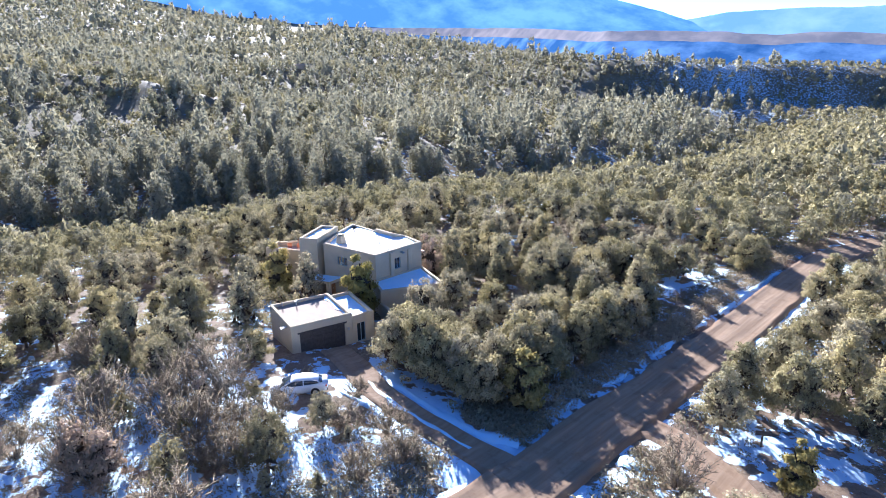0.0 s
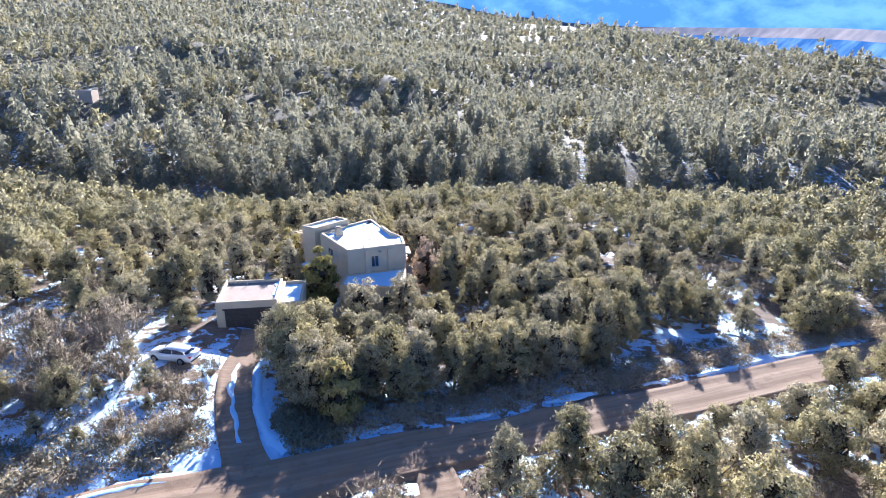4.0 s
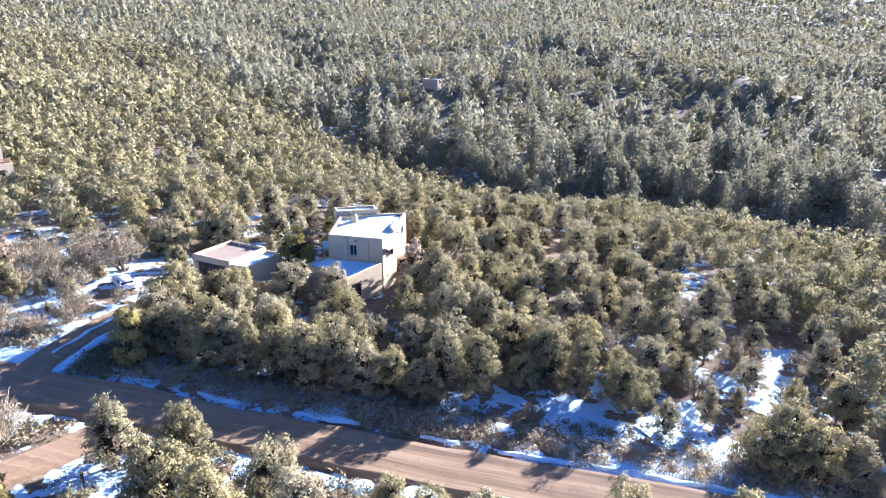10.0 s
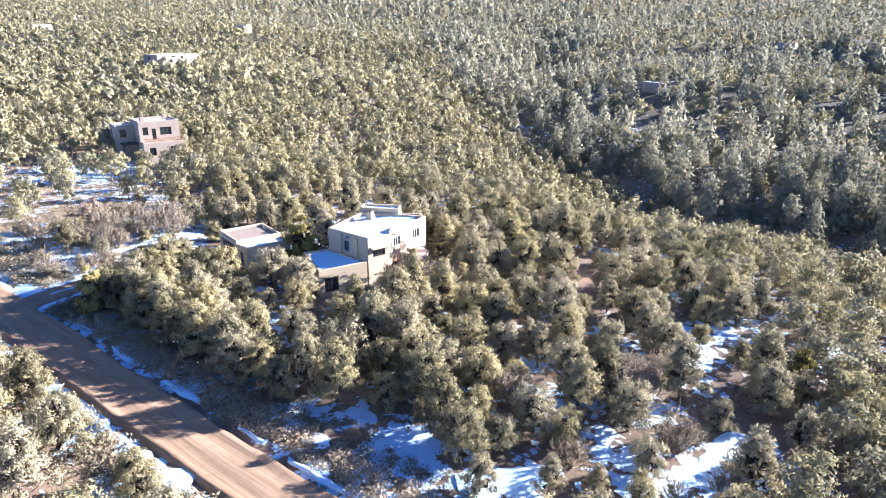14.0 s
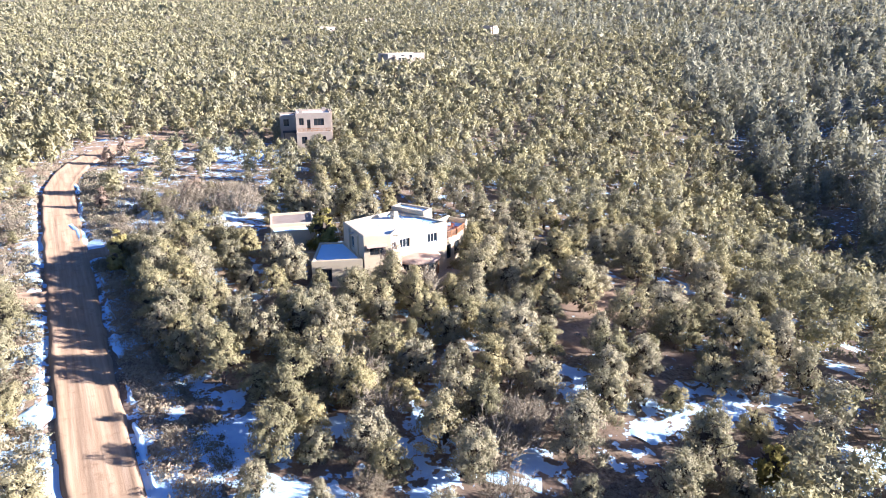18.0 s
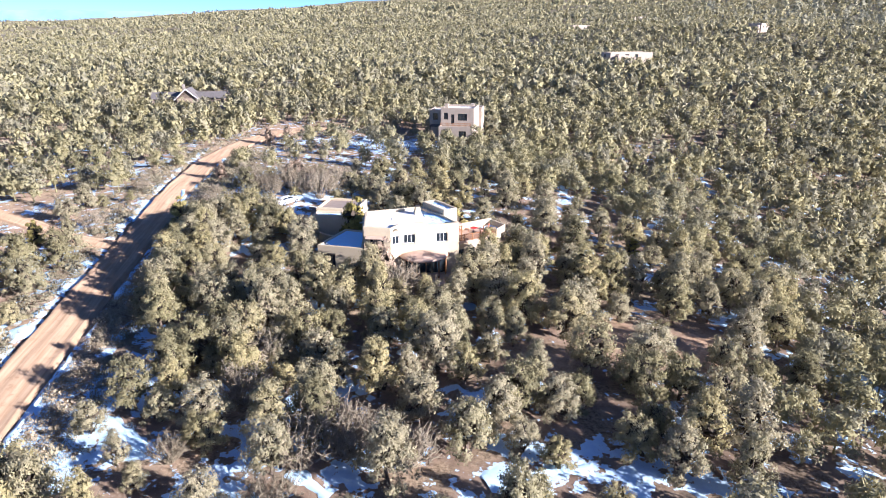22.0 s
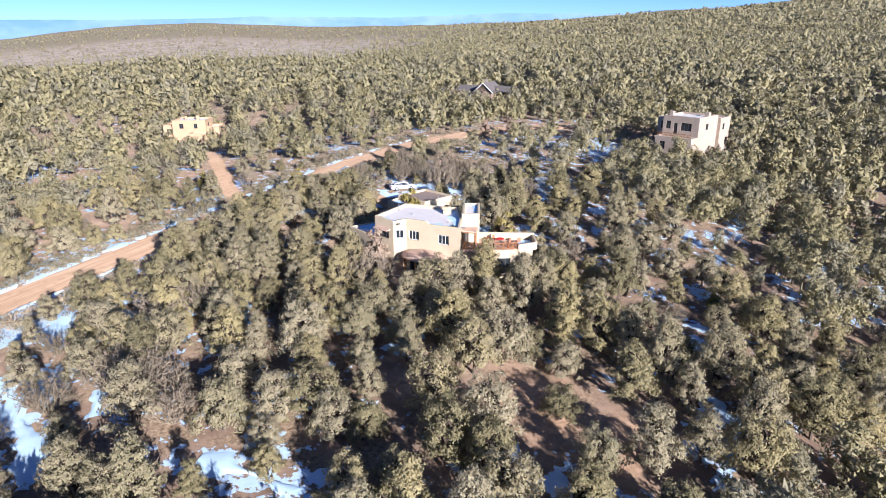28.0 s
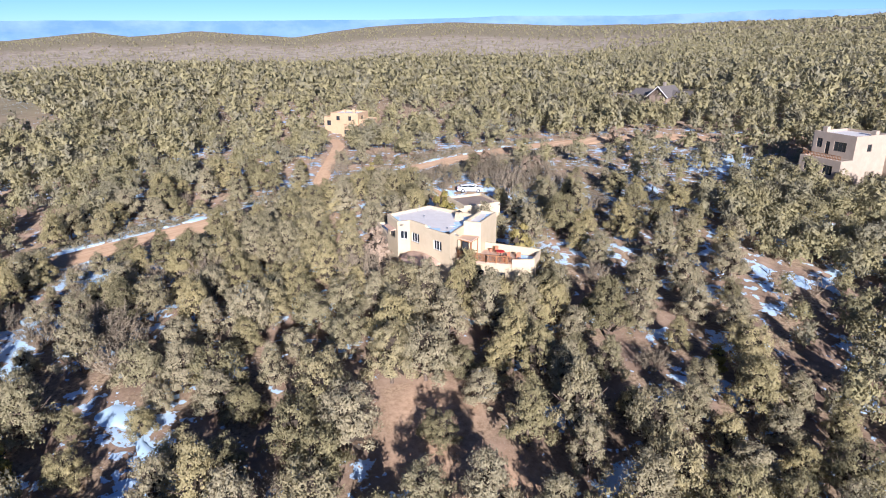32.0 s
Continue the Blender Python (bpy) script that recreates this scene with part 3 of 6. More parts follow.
def track(name, line, half, label, step=1.0, lift=0.06, across=14):
    """A dirt road: a sheet with worn ruts, a low crown, ragged edges and small berms."""
    pts = curve_points(line, step)
    verts, n = [], len(pts)
    for i, p in enumerate(pts):
        d = (pts[min(i + 1, n - 1)] - pts[max(i - 1, 0)]).normalized()
        side = Vector((d.y, -d.x))
        for k in range(across + 1):
            u = 2 * k / across - 1
            w = half * (1 + 0.12 * (noise.noise(Vector((p.x * 0.3, p.y * 0.3, u)))))
            q = p + side * u * w
            z = ground_at(q.x, q.y) + lift - (0.34 if abs(u) > 0.99 else 0)
            z += 0.05 * (1 - u * u) - 0.08 * math.exp(-((abs(u) - 0.42) / 0.12) ** 2) + 0.15 * math.exp(-((abs(u) - 0.86) / 0.07) ** 2)
            z += 0.03 * noise.noise(Vector((q.x * 0.9, q.y * 0.9, 3)))
            verts.append((q.x, q.y, z))
    idx = np.arange(n * (across + 1)).reshape(n, across + 1)
    quads = np.stack([idx[:-1, :-1], idx[:-1, 1:], idx[1:, 1:], idx[1:, :-1]], -1).reshape(-1, 4)
    return tagged(new(name, raw_mesh(name, np.array(verts), quads, [ROAD], True)), label, "road", kind="structure")


track("road", ROAD_LINE, 2.8, "tan packed dirt road with wheel ruts")
track("driveway", DRIVE_LINE, 1.7, "dirt driveway with two wheel tracks and snow", 0.6, 0.05, 10)
track("side_drive", SPUR_LINE, 1.7, "dirt side drive that leaves the road", 0.8, 0.05, 10)


def snow_ribbon(line, half, seed, cover=0.0):
    """An old snow bank along a verge: uneven in width, broken into lengths."""
    pts, verts, quads, run = curve_points(line, 0.5), [], [], 0
    n = len(pts)
    for i, p in enumerate(pts):
        w = half * (0.55 + 1.7 * noise.noise(Vector((i * 0.16, seed, 0.3))) + 0.5 * noise.noise(Vector((i * 0.6, seed, 9.3))) + cover)
        if w < 0.08:
            run = 0
            continue
        d = (pts[min(i + 1, n - 1)] - pts[max(i - 1, 0)]).normalized()
        s = Vector((d.y, -d.x))
        c = p + s * 0.35 * noise.noise(Vector((i * 0.21, seed, 4.1)))
        for u, h in ((-1, -0.04), (-0.6, 0.11), (0, 0.15), (0.6, 0.11), (1, -0.04)):
            q = c + s * u * w * (1 + 0.25 * noise.noise(Vector((i * 0.9, seed + u, 2.0))))
            verts.append((q.x, q.y, ground_at(q.x, q.y) + h))
        k = len(verts) - 5
        if run:
            quads += [(k - 5 + j, k - 4 + j, k + 1 + j, k + j) for j in range(4)]
        run += 1
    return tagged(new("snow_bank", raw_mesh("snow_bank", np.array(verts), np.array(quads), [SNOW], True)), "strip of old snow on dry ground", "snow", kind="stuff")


snow_ribbon([(35.9, -62), (36.0, -45), (36.6, -34)], 0.45, 1.0, -0.2)
snow_ribbon([(35.9, -14), (36.0, 0), (36.2, 20)], 0.4, 2.0, -0.4)
snow_ribbon([(36.3, 20), (36.2, 34), (35.9, 48)], 0.3, 9.0, 0.15)
snow_ribbon([(42.6, -75), (43.4, -50), (43.4, -12)], 1.2, 3.0, -0.3)
snow_ribbon([(43.6, -3), (43.6, 20), (43.2, 45), (43.0, 60)], 1.7, 4.0, -0.35)
snow_ribbon([(36.2, -16.2), (34, -17.2), (31.5, -17.5), (28, -17.3), (23.3, -16.4), (20.5, -14.9), (18.6, -13.2)], 0.5, 5.0, 0.6)
snow_ribbon([(34.2, -19.5), (28, -19.4), (23.5, -18.7), (19.5, -17.5)], 0.28, 6.0, 0.6)
snow_ribbon([(30.2, -22.0), (27, -21.4), (22, -20.9), (18.5, -20.2), (15.5, -18.8)], 0.6, 7.0, 0.1)
snow_ribbon([(38.2, -33), (37.2, -28), (36.9, -23)], 0.5, 8.0, 0.3)


snow_ribbon([(22.8, 46.6), (15.2, 49.7), (8.4, 52.1), (5.5, 54.9)], 1.25, 12.0, 0.5)
snow_ribbon([(-4.0, 45.5), (-6.7, 44.8), (-9.7, 44.4), (-13.6, 44.4)], 0.95, 13.0, 0.5)
snow_ribbon([(29.9, 35.4), (25.4, 40.0), (23.5, 43.2)], 1.0, 14.0, 0.3)
snow_ribbon([(12.2, 43.4), (8.6, 46.3)], 0.9, 15.0, 0.5)
snow_ribbon([(13.6, 22.2), (9.5, 26.1)], 0.7, 16.0, 0.5)


def mountain(name, az0, az1, dist, profile, depth, material, label, behind_rim=0.0):
    """A far range: a ridge with gullies, rising to its profile (elevations in degrees)."""
    cols, rows = 120, 16
    t = np.linspace(0, 1, cols)
    top = np.interp(t, np.linspace(0, 1, len(profile)), profile)
    az = np.radians(az0 + (az1 - az0) * t)
    if behind_rim:
        dist = behind_rim * np.interp(np.degrees(az), RIM_AZ, RIM_FAR)
    verts = []
    for j in range(rows):
        v = j / (rows - 1)
        r = dist + depth * v
        gully = (fbm(t * 40, np.full(cols, v * 3.0), 3.0, 5) - 0.5) * math.sin(math.pi * min(v, 0.8)) * 0.6
        z = -70 + (32 + r * np.tan(np.radians(top)) + 70) * np.clip(v ** 0.85 + gully * 0.5, 0, 1.02)
        verts.append(np.stack([r * np.cos(az), r * np.sin(az), z], -1))
    verts = np.concatenate(verts)
    idx = np.arange(rows * cols).reshape(rows, cols)
    quads = np.stack([idx[:-1, :-1], idx[:-1, 1:], idx[1:, 1:], idx[1:, :-1]], -1).reshape(-1, 4)
    return tagged(new(name, raw_mesh(name, verts, quads, [material], True)), label, "mountain", kind="structure")


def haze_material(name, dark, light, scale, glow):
    """Rock, woods and snow of far land; the haze of kilometres of air is put into the colour, which glows of itself."""
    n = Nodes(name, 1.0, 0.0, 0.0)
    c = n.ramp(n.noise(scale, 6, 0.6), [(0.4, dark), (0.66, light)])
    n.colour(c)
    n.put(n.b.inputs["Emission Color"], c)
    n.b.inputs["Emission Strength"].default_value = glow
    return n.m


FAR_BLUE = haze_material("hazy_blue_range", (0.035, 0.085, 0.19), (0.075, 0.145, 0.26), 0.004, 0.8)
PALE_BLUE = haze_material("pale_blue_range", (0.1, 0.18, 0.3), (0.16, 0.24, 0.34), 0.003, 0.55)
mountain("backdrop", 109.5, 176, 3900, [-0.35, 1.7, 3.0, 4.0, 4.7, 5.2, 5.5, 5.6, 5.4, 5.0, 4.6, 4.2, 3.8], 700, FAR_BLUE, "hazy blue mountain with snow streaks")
# The valley's blue shade and haze are put into the mesa's glowing colour.
MESA_BLUE = haze_material("shade_blue_mesa", (0.02, 0.055, 0.13), (0.085, 0.15, 0.26), 0.014, 0.5)
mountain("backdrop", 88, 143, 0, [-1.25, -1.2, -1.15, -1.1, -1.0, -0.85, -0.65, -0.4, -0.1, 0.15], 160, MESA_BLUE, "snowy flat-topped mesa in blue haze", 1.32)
# An added glowing sheet for the plain; it covers the range's cast shadow.
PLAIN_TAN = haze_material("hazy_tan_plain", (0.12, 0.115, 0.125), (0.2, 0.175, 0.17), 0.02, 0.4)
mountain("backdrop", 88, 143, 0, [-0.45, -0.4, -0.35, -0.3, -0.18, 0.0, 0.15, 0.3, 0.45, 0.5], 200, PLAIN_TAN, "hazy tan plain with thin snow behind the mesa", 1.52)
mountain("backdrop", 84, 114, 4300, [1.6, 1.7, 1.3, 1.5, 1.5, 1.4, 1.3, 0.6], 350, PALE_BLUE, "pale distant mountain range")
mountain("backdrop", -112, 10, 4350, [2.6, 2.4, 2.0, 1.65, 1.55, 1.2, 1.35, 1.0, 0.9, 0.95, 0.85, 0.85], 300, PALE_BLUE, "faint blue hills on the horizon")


# ---- trees ----
def unit(v):
    return v / (np.linalg.norm(v, axis=-1, keepdims=True) + 1e-9)


def tufts(points, outward, size, per, spread, seed, rounded=0.65):
    """Small leaf sprays: 'per' narrow triangles at every point, growing up and outwards; each shades with the mass that it sits on."""
    g = np.random.default_rng(seed)
    k = len(points) * per
    p = np.repeat(points, per, 0) + g.normal(0, spread, (k, 3))
    out = np.repeat(unit(outward), per, 0)
    n = unit(out + g.normal(0, 0.45, (k, 3)))
    grow = 0.5 * out + np.array([0, 0, 0.8]) + g.normal(0, 0.55, (k, 3))
    a = unit(grow - n * (grow * n).sum(1, keepdims=True))
    b = np.cross(n, a)
    s = size * g.uniform(0.55, 1.4, (k, 1))
    v = np.stack([p + a * s * 0.85, p - a * s * 0.45 + b * s * 0.4, p - a * s * 0.4 - b * s * 0.42], 1)
    shade = unit(0.75 * n + rounded * out) if rounded < 1 else unit(n / rounded + 2 * out)
    return v.reshape(-1, 3), np.arange(3 * k).reshape(-1, 3), np.repeat(shade, 3, 0)


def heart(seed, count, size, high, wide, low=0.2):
    """The dense dead twigs inside a crown, which let little light through; added to deepen its shade."""
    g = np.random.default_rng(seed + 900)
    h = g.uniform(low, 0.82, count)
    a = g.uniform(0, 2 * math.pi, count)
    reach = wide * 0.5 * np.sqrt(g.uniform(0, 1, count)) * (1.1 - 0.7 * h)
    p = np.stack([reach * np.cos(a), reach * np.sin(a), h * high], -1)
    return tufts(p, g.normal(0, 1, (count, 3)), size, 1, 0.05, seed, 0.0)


def joined(a, b):
    return np.concatenate([a[0], b[0]]), np.concatenate([a[1], b[1] + len(a[0])]), np.concatenate([a[2], b[2]])


def juniper_crown(seed, count, per, size, spread, high=4.4, wide=2.0, lobes=11, bottom=0.12, peak=0.5, rounded=0.65):
    """Sprays on a cluster of uneven lobes; peak: 0 a round head, 1 a pointed one."""
    g = np.random.default_rng(seed)
    c, r = [], []
    for k in range(lobes):
        h = bottom + (0.93 - bottom) * (k + 0.5) / lobes + g.uniform(-0.06, 0.06)
        dome, cone = 1.0 - 0.75 * max(0.0, h - 0.3) ** 1.1, 1.15 * max(0.04, 1 - h) ** 0.75
        reach = wide * (dome + (cone - dome) * peak) * math.sqrt(g.uniform(0.05, 0.8))
        a = k * 2.4 + g.uniform(-0.6, 0.6)
        c.append((reach * math.cos(a), reach * math.sin(a), h * high))
        r.append(wide * g.uniform(0.55, 1.25) * (0.86 / lobes ** 0.42) * (1.1 - (0.35 + 0.25 * peak) * h))
    c, r = np.array(c), np.array(r)
    pick = g.choice(lobes, count * 2, p=r ** 2 / (r ** 2).sum())
    d = unit(g.normal(0, 1, (count * 2, 3)))
    p = c[pick] + d * (r[pick] * g.uniform(0.4, 1.35, count * 2) ** 0.6)[:, None] * np.array([1.08, 1.08, 0.7])
    # what lies deep inside another lobe does not show
    inside = (np.linalg.norm(p[:, None] - c[None], axis=2) < 0.72 * r[None]).sum(1)
    keep = np.nonzero((inside == 0) & (p[:, 2] > 0.15) & (d[:, 2] > -0.45))[0][:count]
    p, d = p[keep], d[keep]
    d[:, 2] += 0.12
    mass = unit((p - np.array([0, 0, 0.42 * high])) / np.array([wide, wide, 0.6 * high]))
    return tufts(p, 0.65 * d + 0.6 * mass, size, per, spread, seed + 1, rounded)


def pine_crown(seed, count, per, size, spread, high=10.0, wide=2.3, rounded=0.65):
    """Sprays on whorls of boughs that shorten upwards."""
    g = np.random.default_rng(seed)
    u = g.uniform(0, 1, count) ** 0.75
    h = 0.16 + 0.84 * (1 - u)
    whorl = np.round(h * 11) / 11 + g.normal(0, 0.008, count)
    a = np.round(g.uniform(0, 7, count) + whorl * 31) / 7 * 2 * math.pi + g.normal(0, 0.22, count)
    reach = wide * np.clip(1 - whorl, 0.01, 1) ** 0.4 * np.sqrt(g.uniform(0.06, 1.0, count)) * (0.8 + 0.3 * np.sin(whorl * 47 + a * 2))
    p = np.stack([reach * np.cos(a), reach * np.sin(a), whorl * high - 0.2 * reach], -1)
    d = np.stack([np.cos(a) * 0.85, np.sin(a) * 0.85, np.full(count, 0.45)], -1)
    return tufts(p, d, size, per, spread, seed + 1, rounded)


def twig_crown(seed, stems=26, high=2.6, wide=1.7, forks=5, thick=0.03):
    """A leafless bush: forked stems of thin three-sided rods."""
    g = np.random.default_rng(seed)
    v, f = [], []

    def rod(a, b, w):
        d = (b - a) / (np.linalg.norm(b - a) + 1e-9)
        s = np.cross(d, [0.3, 0.5, 0.8])
        s /= np.linalg.norm(s) + 1e-9
        t = np.cross(d, s)
        k = len(v)
        v.extend([a + s * w, a + (t - s * 0.5) * w, a - (t + s * 0.5) * w, b])
        f.extend([(k, k + 1, k + 3), (k + 1, k + 2, k + 3), (k + 2, k, k + 3)])

    for s in range(stems):
        a = g.uniform(0, 2 * math.pi)
        root = np.array([0.25 * math.cos(a), 0.25 * math.sin(a), 0.0])
        out = wide * g.uniform(0.3, 1.0)
        tip = np.array([out * math.cos(a), out * math.sin(a), high * g.uniform(0.55, 1.0) * (1.05 - 0.3 * out / wide)])
        mid = root * 0.5 + tip * 0.5 + g.normal(0, 0.12, 3)
        rod(root, mid, thick)
        rod(mid, tip, thick * 0.7)
        for k in range(forks):
            q = mid + (tip - mid) * g.uniform(0, 0.9)
            e = q + (tip - root) * g.uniform(0.15, 0.35) + g.normal(0, 0.3, 3)
            rod(q, e, thick * 0.6)
            for j in range(4):
                p = q + (e - q) * g.uniform(0.2, 1)
                rod(p, p + g.normal(0, 0.2, 3) + np.array([0, 0, 0.16]), thick * 0.55)
    return np.array(v), np.array(f)


def trunk(seed, high, r, limbs):
    g = random.Random(seed)
    bm = bmesh.new()
    lean = Vector((g.uniform(-0.25, 0.25), g.uniform(-0.25, 0.25), 0))
    pts = [Vector((0, 0, -0.3)), Vector((0.06, 0.03, high * 0.25)) + lean * 0.4, Vector((0, 0, high * 0.55)) + lean, Vector((0, 0, high * 0.85)) + lean * 1.2]
    for k, (a, b) in enumerate(zip(pts, pts[1:])):
        beam(a, b, r * (1 - 0.28 * k), 7, bm, r * (1 - 0.28 * (k + 1)))
    for k in range(limbs):
        base = pts[1].lerp(pts[2], g.uniform(-0.4, 1.0))
        a = k * 2.4 + g.uniform(-0.4, 0.4)
        reach = high * g.uniform(0.2, 0.34)
        elbow = base + Vector((math.cos(a), math.sin(a), 0.45)) * reach * 0.55
        beam(base, elbow, r * 0.42, 5, bm, r * 0.3)
        beam(elbow, elbow + Vector((math.cos(a + 0.3), math.sin(a + 0.3), 0.9)) * reach * 0.6, r * 0.3, 5, bm, r * 0.1)
    return bm


def tree_model(name, label, crown, material, high, r, limbs, seed):
    t = thing(name, label, "tree", {"juniper_tree": "junipers round the house", "pine_tree": "pines round the house", "bare_bush": "bare bushes round the house"}.get(name, ""))
    part("trunk", trunk(seed, high, r, limbs), BARK, t)
    c = new("crown", raw_mesh("crown", crown[0], crown[1], [material], normals=None if name == "bare_bush" else crown[2]))
    c.parent = t
    if name not in ("bare_bush", "pine_tree"):
        wide = float(np.abs(crown[0][:, :2]).max())
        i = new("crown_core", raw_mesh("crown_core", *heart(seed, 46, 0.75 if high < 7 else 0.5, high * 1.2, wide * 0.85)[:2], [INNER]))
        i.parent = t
    return t


FAR_AWAY = pose(0, 0, -400)
JUNIPER_HEIGHTS = (5.3, 4.8, 6.1, 4.4, 5.6, 6.5)
JUNIPERS = [tree_model("juniper_tree", "dark green bushy juniper on dry ground", juniper_crown(10 + k, 2300, 3, 0.135, 0.13, h, w, lb, bt, pk, 1.3), JUNIPER, h * 0.8, 0.17, 7, k)
            for k, (h, w, lb, bt, pk) in enumerate(zip(JUNIPER_HEIGHTS, (2.65, 2.85, 2.5, 2.4, 2.9, 2.4), (70, 68, 78, 60, 84, 78), (0.22, 0.2, 0.23, 0.17, 0.26, 0.19), (0.3, 0.1, 0.6, 0.4, 0.15, 0.75)))]
PINES = [tree_model("pine_tree", "tall grey-green pine with whorled boughs", pine_crown(40 + k, 900, 4, 0.34, 0.16, h, w), PINE, h * 1.05, 0.17, 3, 20 + k)
         for k, (h, w) in enumerate([(10.5, 2.5), (8.6, 2.2)])]
BUSHES = [tree_model("bare_bush", "leafless grey-brown scrub oak bush", twig_crown(60 + k, 42, h, w, 6, 0.045), GREY_TWIG, h * 0.3, 0.06, 0, 40 + k)
          for k, (h, w) in enumerate([(2.6, 1.8), (3.2, 2.0)])]
GOLDEN = [tree_model("yellow_juniper", "yellow-green juniper, brighter than its neighbours", juniper_crown(80, 1100, 3, 0.22, 0.12, 4.6, 1.8, 20, 0.06, 0.6), YELLOW, 3.6, 0.12, 5, 50)]
DRY = [tree_model("dry_juniper", "dusty tan half-dead juniper", juniper_crown(84, 900, 3, 0.2, 0.14, 5.4, 2.0, 26, 0.12, 0.5), DUSTY, 4.2, 0.13, 6, 52)]
MODELS = {"d": DRY, "j": JUNIPERS, "p": PINES, "b": BUSHES, "y": GOLDEN}
for models in MODELS.values():
    for m in models:
        m.matrix_basis = FAR_AWAY

# plan outlines that stay free of trees: (x0, x1, y0, y1)
FOOTPRINTS = [(-9.5, 12.5, -7.5, 5.5), (-16.5, -8, -5.5, 3), (-8, 4, 5, 9.5), (3.5, 15.5, -20, -9), (15.5, 22, -27.5, -19.5), (12, 18, -18, -12)]


# chosen trees: (kind, x, y, size); kind "t": a juniper of a given height
BESIDE_HOUSE = [("y", 6.4, -6.6, 1.6), ("y", -9.4, -7.2, 1.5), ("y", 33.2, -11.6, 1.15), ("j", 3.9, -28.8, 0.8), ("j", 9, -22, 0.55), ("b", 16.6, -28.7, 1.15), ("b", 18, -40, 1.3), ("t", 26.4, -31.6, 4.4), ("j", 24.5, -25.6, 0.5), ("j", 16.6, -33, 0.5), ("j", -10.3, -29.1, 1.0), ("d", 19.2, -39.4, 0.8), ("b", 31.6, -23.6, 0.7), ("d", 32.8, -41.2, 0.7), ("d", 17.5, -40.5, 0.9), ("d", 28.3, -81, 0.85), ("d", 24.5, -89.5, 0.8), ("d", 15.5, -30.6, 0.7), ("j", 7.2, -30.5, 0.9),
                ("b", 12.9, -27.7, 1.5), ("t", 27.6, -25.6, 1.6), ("b", 32.0, -24.6, 0.8), ("t", 22.6, -36.5, 3.4), ("b", 19.1, -33.4, 1.4), ("t", 3.2, -27.6, 5.2), ("t", -1.9, -23.8, 5.6), ("t", 9.5, -22.4, 3.6), ("b", 14.3, -39, 1.5), ("b", -2.7, -32.6, 1.5), ("b", 31.5, -27.9, 0.8),
                ("b", 26.9, -38.8, 1.3), ("t", 24.4, -29.4, 2.4), ("t", 28.6, -33.2, 2.2), ("b", 24.2, -32.4, 1.2), ("b", 10.6, -30.2, 1.3), ("t", 17.4, -27.2, 2.0), ("b", 21.4, -27.8, 1.1), ("t", 5.6, -35.6, 3.2), ("b", 8.8, -36.2, 1.4), ("t", 30.4, -30.4, 1.5), ("b", 25.2, -24.2, 0.8), ("t", 11.2, -35.2, 2.4), ("b", 0.4, -29.8, 1.3),
                ("b", 13.5, -33, 1.2), ("b", 23, -34, 1.1), ("b", 28.5, -22.5, 0.9), ("b", 21, -31, 1.0), ("b", 3, -28, 1.1), ("b", 22.5, -20.6, 0.6)]
TALL = [("t", -21.6, -74.2, 4.6), ("t", -17.2, -76.0, 4.4), ("t", -26.4, -74.8, 4.6), ("t", -29.4, -80.6, 4.2), ("t", -13.6, -79.6, 4.4), ("t", -32.6, -88.4, 4.4), ("t", 22.9, -13.3, 6.3), ("t", 20.2, -14.0, 5.4), ("t", 25.0, -13.6, 6.0), ("t", 27.6, -12.6, 5.4), ("t", 17.2, -9.6, 5.2), ("t", 29.4, -13.6, 5.0), ("t", 19.4, -10.4, 5.6)]
BY_ROAD = [("j", 27.8, 20.5, 1.15), ("j", 25.5, 24.5, 0.8), ("j", 23.5, 33.5, 0.8), ("j", 32.6, 45, 1.1), ("j", 32.2, 48.5, 1.15), ("j", 30.3, 46.8, 1.0), ("j", 31.8, 51.8, 1.0),
           ("j", 46, 2, 1.0), ("j", 47, 9, 1.0), ("j", 45.5, 17, 0.75), ("j", 46.5, 19.8, 0.75), ("j", 47.5, 24, 1.1), ("j", 44.5, 33, 0.85), ("j", 50.3, 3, 1.3), ("y", 53, -7.5, 0.9),
           ("j", 51.5, 13, 1.1), ("b", 47, -13, 1.1), ("j", 49.5, 30, 1.1), ("j", 52, 21, 1.2)]
